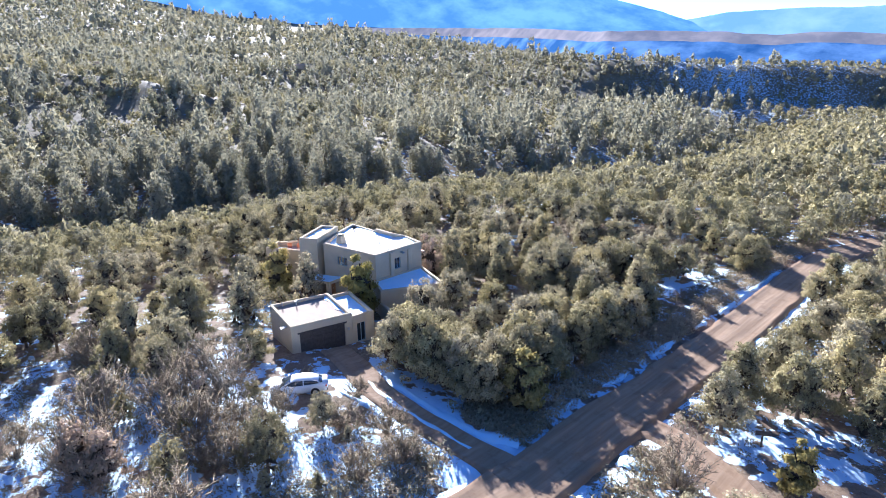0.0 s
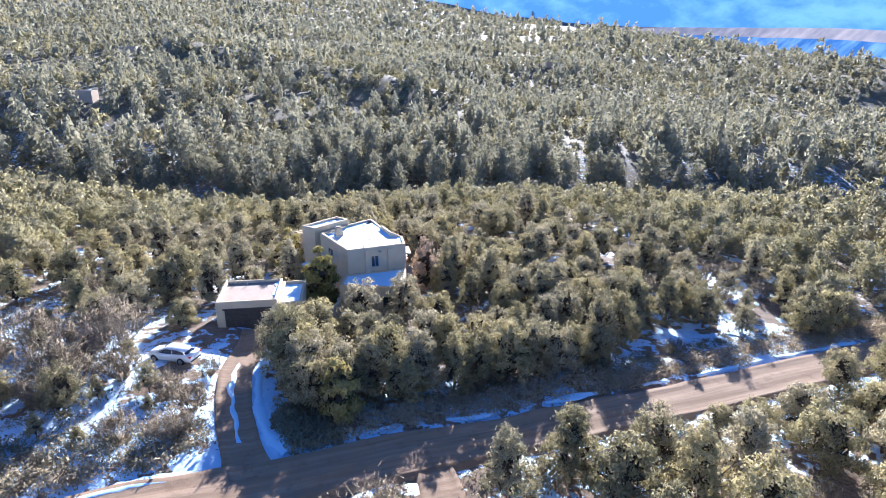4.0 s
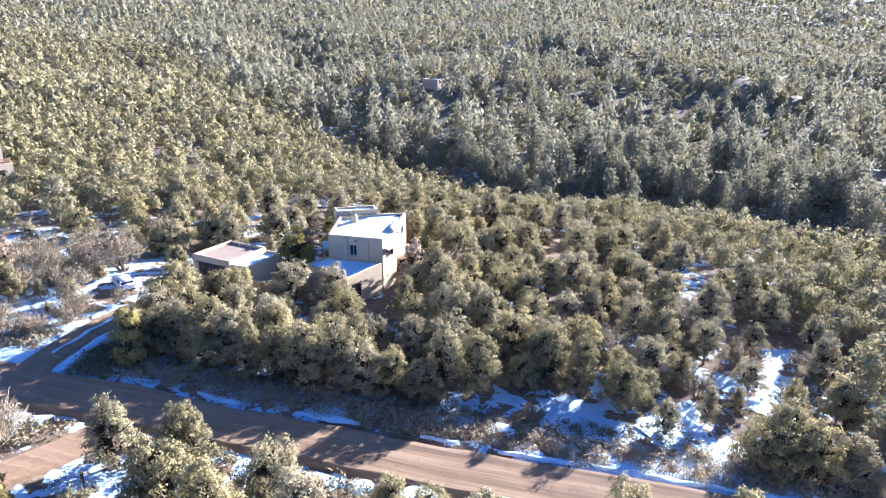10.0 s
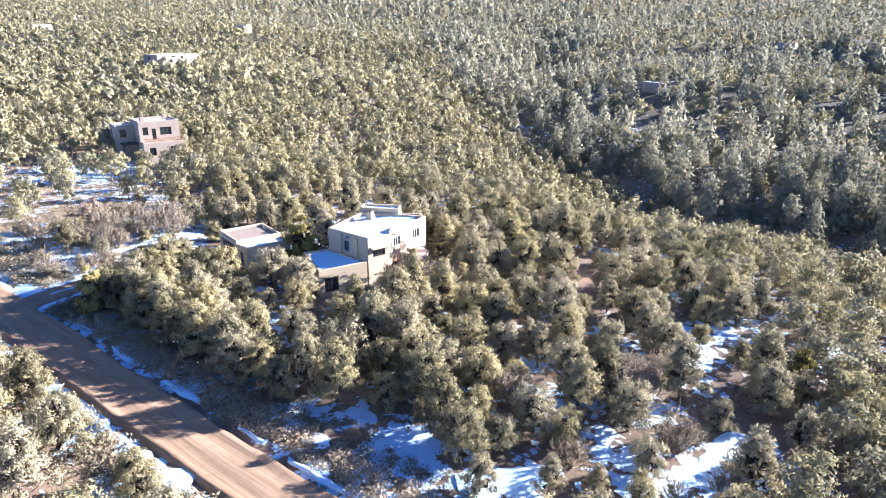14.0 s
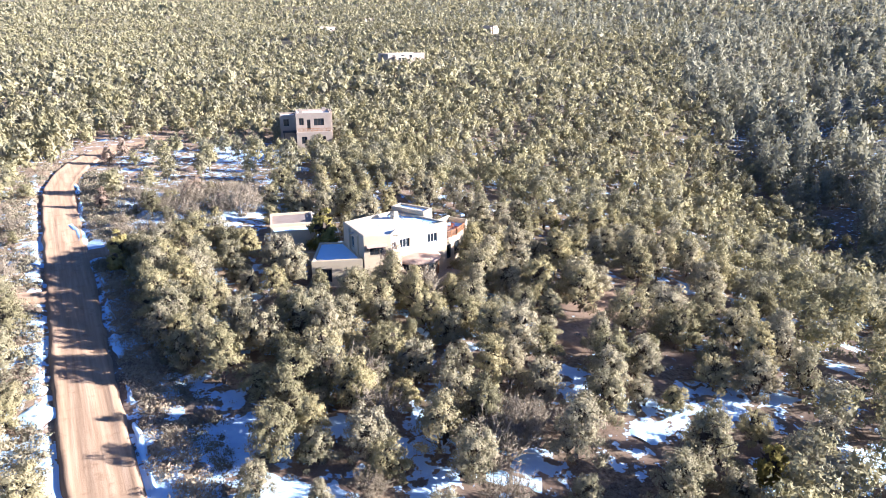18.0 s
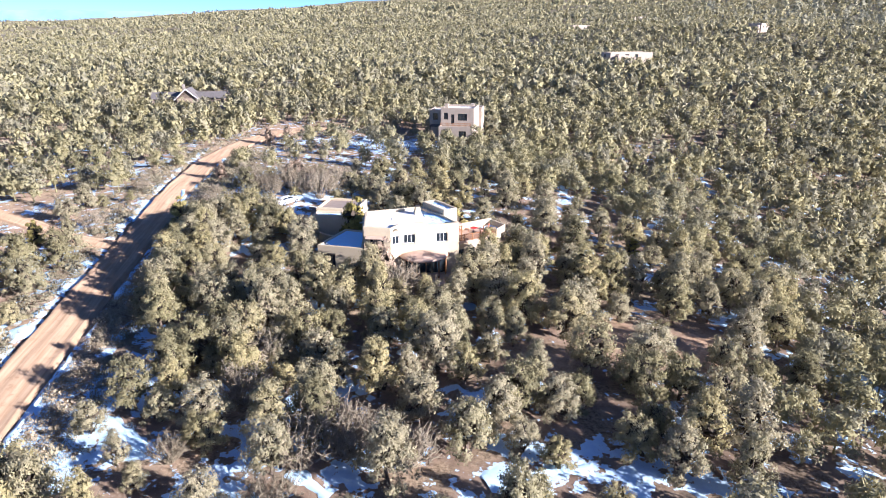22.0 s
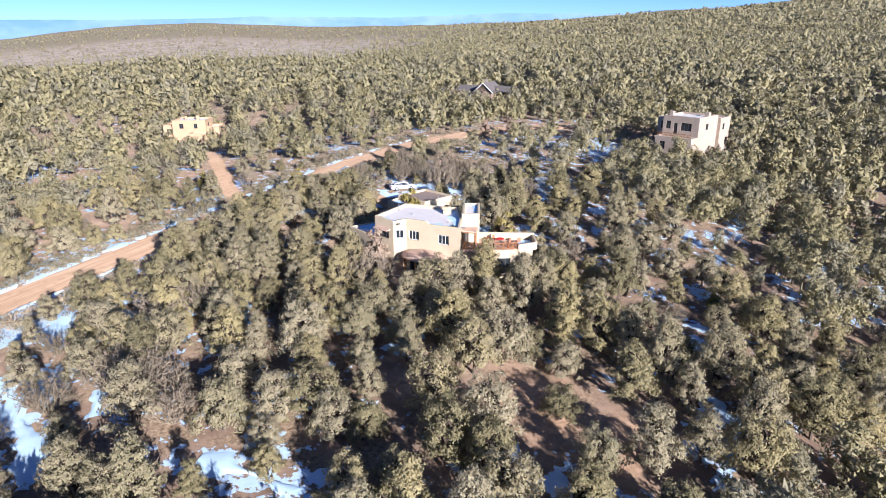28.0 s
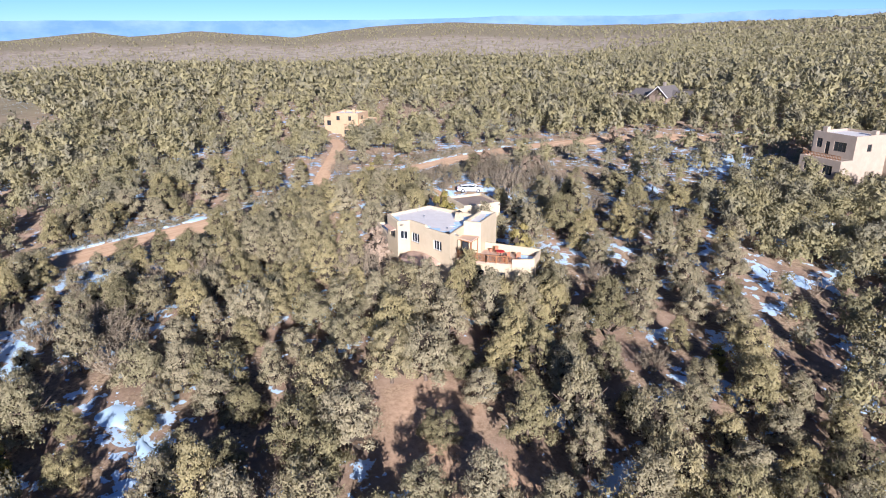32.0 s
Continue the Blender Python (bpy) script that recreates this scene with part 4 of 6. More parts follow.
BELOW_HOUSE = [("t", -16.6, 4.4, 6.0), ("t", -18.4, 1.6, 6.0), ("t", -18.8, -2.2, 5.6), ("j", 18.5, 46.9, 0.75), ("b", 13.2, 47.9, 1.3), ("b", 11.3, 42.9, 1.5), ("t", 29.6, 37.4, 3.4), ("t", 26, 41.6, 3.7), ("t", 23.7, 44.6, 3.0), ("b", 12.8, 53.4, 0.9), ("b", 12.1, 55.7, 0.9), ("b", 17.4, 53.0, 0.8), ("b", 17.1, 27.7, 1.7), ("b", 22.0, 41.4, 0.9), ("b", 21.4, 50.4, 0.9),
               ("b", 2, 43, 1.3), ("d", 2.9, 8.3, 1.25), ("j", 6.4, 9.6, 0.95), ("j", 4.4, 11.4, 1.2), ("b", 0.6, 12.2, 1.7), ("b", 8.5, 41, 1.5), ("b", 31.0, 26, 0.6), ("b", 17, 33.5, 1.3), ("b", 7.2, 41.6, 1.5), ("b", 5.6, 40.2, 1.3), ("j", -6.2, 14.8, 0.9),
               ("j", -11.2, 10.4, 1.3), ("j", -13.6, 8.4, 1.05), ("j", -2.2, 14.8, 0.85), ("j", 9.5, 8.5, 0.6), ("j", -18.1, 6.9, 1.25), ("j", -20.8, -0.9, 1.25), ("j", -8.6, 12.2, 1.35), ("j", -18.5, -4.5, 0.95), ("j", -13.5, -8.5, 1.0), ("j", 1.2, 13.8, 1.0), ("j", -16.0, 11.6, 1.1)]
# tall junipers along the grove's edge, which shade the road
EDGE = [(30.6, -13.4), (31.2, -10.4), (30.2, -8.2), (31.3, -5.6), (30.0, -3.4), (31.4, -0.6), (30.6, 2.2), (31.3, 4.9), (30.2, 7.6), (31.0, 10.2), (30.3, 13.0), (30.8, 15.8), (28.6, -6.0), (28.4, 5.6), (28.7, 17.6)]
# junipers of the grove between house and road, of the slope below, and of the far side
GROVE = [(22.4, -14.4), (16, -9), (25, -11), (20, -7), (24, -6), (20, -2.5), (30.5, -2), (27.5, 0.5), (20, 2), (25, 5), (29, 4), (26, -1), (22.5, 9), (29, -10), (23, 17), (17.5, 4), (27, 8.5), (28, 12), (24.5, 13.5), (18, 12), (27, 19),
         (13.5, 10), (18.5, 17), (21.5, 21), (25, 26), (14, 18.5), (19.5, 26.5), (30, -7), (26.3, -13.6), (30.2, 6.5), (29.6, 10), (30.4, 1.8), (26.5, 15.5)]
SLOPE = [(24, 36), (20, 37), (16, 32), (19.5, 40), (10, 20.5), (10.5, 28.5), (13.5, 43.5), (16, 54.5), (10, 39.5), (3.5, 15.5), (4.5, 39), (4, 45.5),
         (1.5, 32.5), (0.5, 36.5), (-2, 52.5), (-2, 29), (-5, 52), (-7.5, 49), (-8, 41.5), (-10.5, 44), (-9, 36), (-8, 27), (-12.5, 37.5), (-18.5, 54.5), (-18, 43), (-11.5, 23.5), (-21, 40.5)]
BEYOND = [(-24, 43.5), (-22, 34.5), (-29, 43), (-26.5, 34.5), (-14, 18), (-24.5, 30.5), (-20.5, 18.5), (-41.5, 33), (-27, 16.5), (-46, 22), (-24.5, 9.5), (-36.5, 13.5), (-28.5, 10), 
          (-41.5, 9), (-41.5, 3), (-27.5, -3), (-25.5, -12.5), (-15.5, -17), (-10.5, -19), (-11, -29.5), (-4.5, -14.5), (-4.5, -22), (2.5, -32.5)]
MORE = [(-45, -3), (-48.5, -1.5), (-51.5, 2), (-53, 6.5), (-49, 6), (-55, -0.5), (-52, -5.5), (-57, 4.5), (-47.5, -6.5), (-43.5, -6.5), (-22.5, 15.5), (-46, 17), (-50.5, 12), (-54.5, 10.5),
        (-18.5, 21.5), (-9.5, 20.5), (-17, 13), (-25.5, 13), (-23, 6.5), (-12, 31.5), (-4.5, 31), (-6.5, 38.5), (-32, 10), (-32.5, 3.5), (-40, -2), (-40, -11.5), (-15, 36), (-3, 41.5), (-45.5, 12), (-25.5, 0.5),
        (-28.5, -7.5), (-31.5, -15), (3.5, 23.5), (0, 21.5), (4.5, 33), (-3.5, 17.5), (-18.5, 30), (10.5, 36), (-21, 46), (-34, 17.5), (-45.5, 3.5), (-29.5, 6), (18, 30), (14, 39),
        (1, 53.5), (5.5, 57), (-26, 48), (-0.5, 26), (-8, -24), (-2, -29), (-9, -34), (-14, -27), (1, -44), (-6, -40)]


def plant(kind, x, y, s, turn, tilt=0.0):
    """Sets out one tree; for kind "t", a juniper whose height in metres is given."""
    models = JUNIPERS if kind == "t" else MODELS[kind]
    k = int(abs(x * 13.7 + y * 7.3)) % len(models)
    model = models[k]
    if kind == "t":
        s = s / JUNIPER_HEIGHTS[k]
    m = pose(x, y, ground_at(x, y) - 0.05, tilt, tilt * 0.6, turn) @ Matrix.Diagonal((s, s, s * (0.92 + 0.16 * ((x * 3.1) % 1.0)), 1))
    t = copy_thing(model, m)
    t.matrix_basis = m
    return t


def tree_density(x, y):
    """Wanted distance between trunks."""
    gap = 3.9 + 4.2 * (fbm(x, y, 22, 41, 3) - 0.45)
    gap = gap + np.where((y > -100) & (y < -24) & (x > 7) & (x < 35), np.where(y > -48, 0.0, 1.6), 0)
    gap = gap + np.where((x > np.where(y > 6, 28.0, 30.5)) & (x < 36.5) & (y > -90) & (y < 62), 7, 0) + np.where((x > 42) & (x < 45.5) & (y > -60), 2, 0)
    for hx, hy, hr in ((47.2, -19.4, 3.8), (-22, -88, 9.5), (-20, -81, 4.5), (110, -52, 15), (100, -45, 8), (68, -170, 21), (60, -153, 14), (54, -141, 8)):
        gap = gap + 60.0 * ((x - hx) ** 2 + (y - hy) ** 2 < hr * hr)
    for cx, cy, rad in (*BARE, (16, 50, 3), (-20, 50, 3), (0, 47, 3), (48, 0, 5), (28, 38, 2)):
        gap = gap + 2.2 * blob(x, y, cx, cy, rad)
    open_snow = 0.0
    for cx, cy, rad in (*SNOW_WEST, *SNOW_NORTH, *SNOW_MORE):
        open_snow = open_snow + 1.2 * blob(x, y, cx, cy, rad)
    gap = gap + np.minimum(open_snow, 1.5)
    gap = gap + 3.0 * (near_line(x, y, [(22.8, 46.6), (15.2, 49.7), (8.4, 52.1), (5.5, 54.9)]) < 1.6) + 3.0 * (near_line(x, y, [(-4.0, 45.5), (-9.7, 44.4), (-13.6, 44.4)]) < 1.3)
    gap = gap - 1.1 * ((x > 8) & (x < 28) & (y > 4) & (y < 34)) - 0.5 * (x < 5)
    return gap


def scatter(radius, tries, seed, taken):
    """Uneven dart throwing; fills outwards from the house."""
    g = np.random.default_rng(seed)
    cell, grid, out = 6.0, {}, []
    for x, y in taken:
        grid.setdefault((int(x // cell), int(y // cell)), []).append((x, y))
    rr = radius * np.sqrt(g.uniform(0, 1, tries))
    aa = g.uniform(0, 2 * math.pi, tries)
    xs, ys = rr * np.cos(aa), rr * np.sin(aa)
    free = (near_line(xs, ys, ROAD_LINE) > 4.6) & (near_line(xs, ys, DRIVE_LINE) > 2.9) & (near_line(xs, ys, SPUR_LINE) > 3.4)
    gaps = tree_density(xs, ys)
    for x, y, ok, gap in zip(xs.tolist(), ys.tolist(), free.tolist(), gaps.tolist()):
        if not ok or any(x0 - 1.5 < x < x1 + 1.5 and y0 - 1.5 < y < y1 + 1.5 for x0, x1, y0, y1 in FOOTPRINTS):
            continue
        cx, cy = int(x // cell), int(y // cell)
        near = False
        for i in range(cx - 2, cx + 3):
            for j in range(cy - 2, cy + 3):
                for px, py in grid.get((i, j), ()):
                    if (px - x) ** 2 + (py - y) ** 2 < gap * gap:
                        near = True
                        break
        if not near:
            grid.setdefault((cx, cy), []).append((x, y))
            out.append((x, y))
    return out


order = random.Random(3)
chosen = [*TALL, *BESIDE_HOUSE, *BY_ROAD, *BELOW_HOUSE]
for i, (x, y) in enumerate(EDGE):
    chosen.append(("j", x, y, (1.05 if y < 3 else 1.2 if y < 9 else 0.95) + 0.14 * math.sin(i * 2.3)))
for line, low, high in ((GROVE, 0.75, 1.05), (SLOPE, 0.7, 1.1), (BEYOND, 0.75, 1.2), (MORE, 0.7, 1.1)):
    for x, y in line:
        low = low * 0.72 if x > 21 and y > 24 else low
        if all((x - q[1]) ** 2 + (y - q[2]) ** 2 > 4 for q in chosen):
            chosen.append(("j", x, y, order.uniform(low, high * (0.72 if x > 21 and y > 24 else 1.0)) * ((1.15 if y < 1 else 1.3 if y < 8 else 0.95) if x > 23.5 and y < 15 else 1.0 if 12 < x < 24 and y < 0 else 0.95 if 12 < x < 24 and y < 12 else 1.15)))
spots = scatter(185, 60000, 5, [(x, y) for _, x, y, _ in chosen])
NEAR_RADIUS = 54.0
near_spots = [p for p in spots if math.hypot(p[0] - 8, p[1] - 4) < NEAR_RADIUS]
mid_spots = np.array([p for p in spots if math.hypot(p[0] - 8, p[1] - 4) >= NEAR_RADIUS])
for kind, x, y, s in chosen:
    plant(kind, x, y, s, order.uniform(0, 360))
for x, y in near_spots:
    k = order.random()
    scrub = -100 < y < -22 and x > 2
    kind = "b" if k < (0.5 if scrub else 0.1) else "y" if k > 0.965 else "p" if (k > 0.9 and x < -15) else "j"
    size = order.uniform(0.62, 1.32) * ((0.75 if kind == "b" else 0.5) if scrub else 1.0)
    plant(kind, x, y, size, order.uniform(0, 360), order.uniform(-4, 4))
shade = random.Random(8)
ground_sheet([(x, y, s) for x, y, s in [*[q[1:] for q in chosen], *[(x, y, 1.0) for x, y in spots]] if math.hypot(x, y) < 120 and shade.random() < (1.1 if x < -12 else 0.85) * (fbm(x, y, 20, 71, 2) - 0.08)])
for models in MODELS.values():
    for m in models:
        for o in (*m.children_recursive, m):
            bpy.data.objects.remove(o)


def spread(name, label, category, protos, xy, scale, materials, seed, stretch=0.15, rounded=False):
    """Many small copies joined into one mesh, for woods and scrub that nobody could count."""
    g = np.random.default_rng(seed)
    z = height(xy[:, 0], xy[:, 1]) - 0.1
    which = g.integers(0, len(protos), len(xy))
    vs, fs, ns, base = [], [], [], 0
    for k, (pv, pf, *pn) in enumerate(protos):
        sel = np.nonzero(which == k)[0]
        if not len(sel):
            continue
        a, s = g.uniform(0, 2 * math.pi, len(sel)), scale[sel]
        c, n = np.cos(a)[:, None] * s[:, None], np.sin(a)[:, None] * s[:, None]
        tall = (s * g.uniform(1 - stretch, 1 + stretch, len(sel)))[:, None]
        v = np.stack([xy[sel, 0:1] + pv[None, :, 0] * c - pv[None, :, 1] * n, xy[sel, 1:2] + pv[None, :, 0] * n + pv[None, :, 1] * c, z[sel][:, None] + pv[None, :, 2] * tall], -1)
        f = pf[None] + (np.arange(len(sel)) * len(pv))[:, None, None] + base
        vs.append(v.reshape(-1, 3))
        fs.append(f.reshape(-1, 3))
        if rounded:
            pn = pn[0]
            ca, sa = np.cos(a)[:, None], np.sin(a)[:, None]
            ns.append(np.stack([pn[None, :, 0] * ca - pn[None, :, 1] * sa, pn[None, :, 0] * sa + pn[None, :, 1] * ca, np.repeat(pn[None, :, 2], len(sel), 0)], -1).reshape(-1, 3))
        base += len(sel) * len(pv)
    return tagged(new(name, raw_mesh(name, np.concatenate(vs), np.concatenate(fs), materials, normals=np.concatenate(ns) if rounded else None)), label, category, kind="stuff")


def with_stem(crown, high, r=0.16):
    """A crown and a three-sided stem under it."""
    ring = np.array([(1.0, 0, 0), (-0.5, 0.87, 0), (-0.5, -0.87, 0)])
    stem = np.concatenate([ring * r + np.array([0, 0, -0.4]), [(0, 0, high)]]), np.array([(0, 1, 3), (1, 2, 3), (2, 0, 3)]), np.concatenate([ring, [(0, 0, 1.0)]])
    return joined(crown, stem)


def pine_share(x, y):
    """Where tall pines stand: in and beyond the ravine."""
    d = ravine_side(x, y) - np.interp(x, [-520, -240, -215, -100], [-120, -30, 8, 24])
    return np.where(d > 0, 0.38 + 0.42 * np.exp(-(d / 130) ** 2), 0.8 * np.exp(-(d / 13) ** 2)) * (x < -55)


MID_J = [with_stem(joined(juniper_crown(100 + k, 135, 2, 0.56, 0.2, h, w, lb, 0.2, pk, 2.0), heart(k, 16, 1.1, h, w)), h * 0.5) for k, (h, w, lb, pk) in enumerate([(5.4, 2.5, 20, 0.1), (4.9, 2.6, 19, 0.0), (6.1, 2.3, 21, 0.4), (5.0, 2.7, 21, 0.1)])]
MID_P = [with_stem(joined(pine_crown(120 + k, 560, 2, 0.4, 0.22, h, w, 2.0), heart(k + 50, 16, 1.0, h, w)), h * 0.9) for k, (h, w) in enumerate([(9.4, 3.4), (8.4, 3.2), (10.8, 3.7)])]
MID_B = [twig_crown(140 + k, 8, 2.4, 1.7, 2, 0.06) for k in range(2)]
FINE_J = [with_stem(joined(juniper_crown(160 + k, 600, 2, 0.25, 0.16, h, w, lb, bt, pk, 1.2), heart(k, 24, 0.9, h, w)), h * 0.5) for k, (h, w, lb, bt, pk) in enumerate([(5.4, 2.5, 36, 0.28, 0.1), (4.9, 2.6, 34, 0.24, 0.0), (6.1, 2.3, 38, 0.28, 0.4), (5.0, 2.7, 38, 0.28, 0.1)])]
g = np.random.default_rng(91)
kinds = g.uniform(0, 1, len(mid_spots))
scrubby = (mid_spots[:, 1] < -22) & (mid_spots[:, 1] > -110) & (mid_spots[:, 0] > -15)
close = np.hypot(mid_spots[:, 0] - 8, mid_spots[:, 1] - 4) < 84
pine = ~close & (kinds < pine_share(mid_spots[:, 0], mid_spots[:, 1]))
lot = g.uniform(0, 1, len(mid_spots))
gone, pine = pine & (lot > 0.54), pine & (lot < 0.36)
bare = ~pine & (kinds > np.where(scrubby, 0.5, 0.92))
rest = ~pine & ~bare & ~gone
size = g.uniform(0.65, 1.35, len(mid_spots)) * np.where(pine, 1.3, 1.0)
fine = close
spread("juniper_woods", "dense olive-green juniper and pinyon woods", "woods", FINE_J, mid_spots[rest & fine], size[rest & fine], [JUNIPER_FAR], 4, rounded=True)
spread("juniper_woods", "dense dark green juniper and pinyon woods", "woods", MID_J, mid_spots[rest & ~fine], size[rest & ~fine], [JUNIPER_FAR], 1, rounded=True)
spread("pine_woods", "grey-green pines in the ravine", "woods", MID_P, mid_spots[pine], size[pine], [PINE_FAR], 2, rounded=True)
spread("bare_thicket", "leafless grey-brown scrub", "scrub", MID_B, mid_spots[bare], size[bare], [GREY_TWIG], 3)


def far_spots(r0, r1, gap, seed):
    """A jittered lattice in a ring, thinned where the land is open and where nobody looks."""
    g = np.random.default_rng(seed)
    a = np.arange(-r1, r1, gap)
    x, y = (v.ravel() for v in np.meshgrid(a, a))
    x, y = x + g.uniform(-0.5, 0.5, len(x)) * gap, y + g.uniform(-0.5, 0.5, len(x)) * gap
    r, az = np.hypot(x, y), np.degrees(np.arctan2(y, x))
    keep = (r > r0) & (r < r1) & ~((az > 2) & (az < 86))
    keep &= (ravine_side(x, y) < -30) | (r > 700) | (g.uniform(0, 1, len(x)) > 0.26)
    keep &= fbm(x, y, 38, 61, 3) > 0.17 + 0.22 * g.uniform(0, 1, len(x))
    openness = np.clip((az + 82) / 34, 0, 1) * np.clip((26 - az) / 10, 0, 1) * np.clip((r - 1050) / 200, 0, 1)
    keep &= g.uniform(0, 1, len(x)) > 0.5 * openness
    keep &= ~((az > 90) & (az < 118) & (r > 640) & (r < 840) & (g.uniform(0, 1, len(x)) > 0.7))
    for hx, hy, hr in ((-144, -266, 14), (69, -173, 24), (60, -153, 14), (-646, -40, 12), (-630, 204, 12), (-636, 443, 12), (-306, -124, 12), (-302, -55, 13), (-284, -49, 8), (-407, -222, 13), (-230, 407, 17), (-222, 388, 9), (-262, 372, 12), (-634, -28, 22), (-612, -36, 14), (-606, 192, 13), (-612, 425, 14), (-326, -433, 14), (-317, -417, 9), (-225, -590, 14), (-219, -574, 9), (-462, -992, 17), (-455, -974, 10)):
        keep &= (x - hx) ** 2 + (y - hy) ** 2 > hr * hr
    keep &= ~((az > 84) & (az < 146) & (r > 1.06 * np.interp(az, RIM_AZ, RIM_FAR)))
    keep &= (near_line(x, y, ROAD_LINE) > 5) & (near_line(x, y, SPUR_LINE) > 4)
    return np.stack([x[keep], y[keep]], -1)


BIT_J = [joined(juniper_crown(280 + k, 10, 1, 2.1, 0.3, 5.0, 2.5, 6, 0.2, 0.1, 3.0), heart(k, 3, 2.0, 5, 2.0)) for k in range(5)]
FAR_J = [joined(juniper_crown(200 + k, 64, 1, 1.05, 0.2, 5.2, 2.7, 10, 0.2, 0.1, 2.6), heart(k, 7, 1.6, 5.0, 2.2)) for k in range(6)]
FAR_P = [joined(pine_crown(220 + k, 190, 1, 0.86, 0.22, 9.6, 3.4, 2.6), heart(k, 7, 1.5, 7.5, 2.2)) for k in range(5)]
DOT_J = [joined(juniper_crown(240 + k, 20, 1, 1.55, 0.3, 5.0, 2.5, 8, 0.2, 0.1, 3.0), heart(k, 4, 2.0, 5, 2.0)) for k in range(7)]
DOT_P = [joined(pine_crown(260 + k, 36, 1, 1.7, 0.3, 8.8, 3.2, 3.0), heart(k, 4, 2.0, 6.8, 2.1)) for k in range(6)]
for k, (r0, r1, gap, pj, pp, grow) in enumerate([(185, 480, 6.6, FAR_J, FAR_P, 1.02), (480, 1050, 8.0, DOT_J, DOT_P, 1.2), (1050, 1800, 15.0, BIT_J, DOT_P, 2.0), (1800, 3560, 32.0, BIT_J, DOT_P, 3.4)]):
    xy = far_spots(r0, r1, gap, 70 + k)
    g = np.random.default_rng(80 + k)
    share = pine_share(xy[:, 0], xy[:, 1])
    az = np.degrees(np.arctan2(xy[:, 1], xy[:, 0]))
    # More grey pines with distance stand in for the haze of the air.
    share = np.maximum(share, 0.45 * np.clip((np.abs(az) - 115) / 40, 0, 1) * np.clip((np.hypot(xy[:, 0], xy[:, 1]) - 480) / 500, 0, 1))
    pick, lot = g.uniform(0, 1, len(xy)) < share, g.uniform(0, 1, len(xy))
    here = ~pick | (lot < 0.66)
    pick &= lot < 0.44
    grow = grow * (1.12 if k == 0 else 1.0)
    size = g.uniform(0.6, 1.35, len(xy)) * (grow + ((0.6 if k < 2 else 0.85 if k < 3 else 1.3) - grow) * np.clip((az + 82) / 34, 0, 1) * np.clip((26 - az) / 10, 0, 1) * np.clip((np.hypot(xy[:, 0], xy[:, 1]) - 1050) / 200, 0, 1))
    size = size * np.where(pick, 1.28, 1.0)
    spread("far_juniper_woods", "endless juniper woods on the slopes", "woods", pj, xy[here & ~pick], size[here & ~pick], [JUNIPER_FAR], 10 + k, rounded=True)
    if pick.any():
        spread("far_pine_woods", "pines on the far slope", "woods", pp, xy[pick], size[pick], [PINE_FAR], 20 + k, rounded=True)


# ---- scrub ----
def bush(seed, count=46, size=0.3, high=0.8, wide=0.6):
    g = np.random.default_rng(seed)
    d = g.normal(0, 1, (count, 3))
    d[:, 2] = np.abs(d[:, 2])
    d /= np.linalg.norm(d, axis=1, keepdims=True)
    p = d * np.array([wide, wide, high]) * g.uniform(0.5, 1, (count, 1))
    return tufts(p, d, size, 1, 0.06, seed)


g = np.random.default_rng(17)
along = np.array(curve_points(ROAD_LINE[4:13], 1.0))
pick = along[g.integers(0, len(along), 5200)] + np.stack([g.choice([-1, -1, 1], 5200) * g.uniform(3.6, 10.5, 5200), g.uniform(-1, 1, 5200)], -1)
xy = np.concatenate([np.stack([g.uniform(-45, 62, 9400), g.uniform(-100, 95, 9400)], -1), np.stack([g.uniform(-12, 37, 2600), g.uniform(-62, -20, 2600)], -1), pick])
verge = np.exp(-((near_line(xy[:, 0], xy[:, 1], ROAD_LINE) - 6) / 3.5) ** 2)
west = ((xy[:, 1] < -20) & (xy[:, 0] > -15)) * 0.95
keep = (g.uniform(0, 1, len(xy)) < np.maximum(np.maximum(verge, west), 0.1)) & (fbm(xy[:, 0], xy[:, 1], 9, 33) > 0.36 - 0.1 * (verge > 0.3) - 0.02 * (west > 0))
keep &= (near_line(xy[:, 0], xy[:, 1], ROAD_LINE) > 3.5) & (near_line(xy[:, 0], xy[:, 1], DRIVE_LINE) > 2.0) & (near_line(xy[:, 0], xy[:, 1], SPUR_LINE) > 2.2)
for x0, x1, y0, y1 in FOOTPRINTS:
    keep &= ~((xy[:, 0] > x0) & (xy[:, 0] < x1) & (xy[:, 1] > y0) & (xy[:, 1] < y1))
xy = xy[keep]
scale = g.uniform(0.4, 1.0, len(xy)) * np.where(xy[:, 1] < -21, g.uniform(0.6, 1.25, len(xy)), 1.0) * (1 + 0.5 * np.exp(-((near_line(xy[:, 0], xy[:, 1], ROAD_LINE) - 5.5) / 2.5) ** 2))
more = np.stack([g.uniform(29.5, 36.2, 420), g.uniform(-16.4, -12, 420)], -1)
more = more[near_line(more[:, 0], more[:, 1], DRIVE_LINE) > 3.2]
xy, scale = np.concatenate([xy, more]), np.concatenate([scale, g.uniform(0.5, 1.1, len(more))])
pale = (xy[:, 0] < 39) & (near_line(xy[:, 0], xy[:, 1], ROAD_LINE) < 7.2) & (xy[:, 1] > -12)
pale |= (xy[:, 1] < -20) & (xy[:, 0] > 8) & (g.uniform(0, 1, len(xy)) < 0.4)
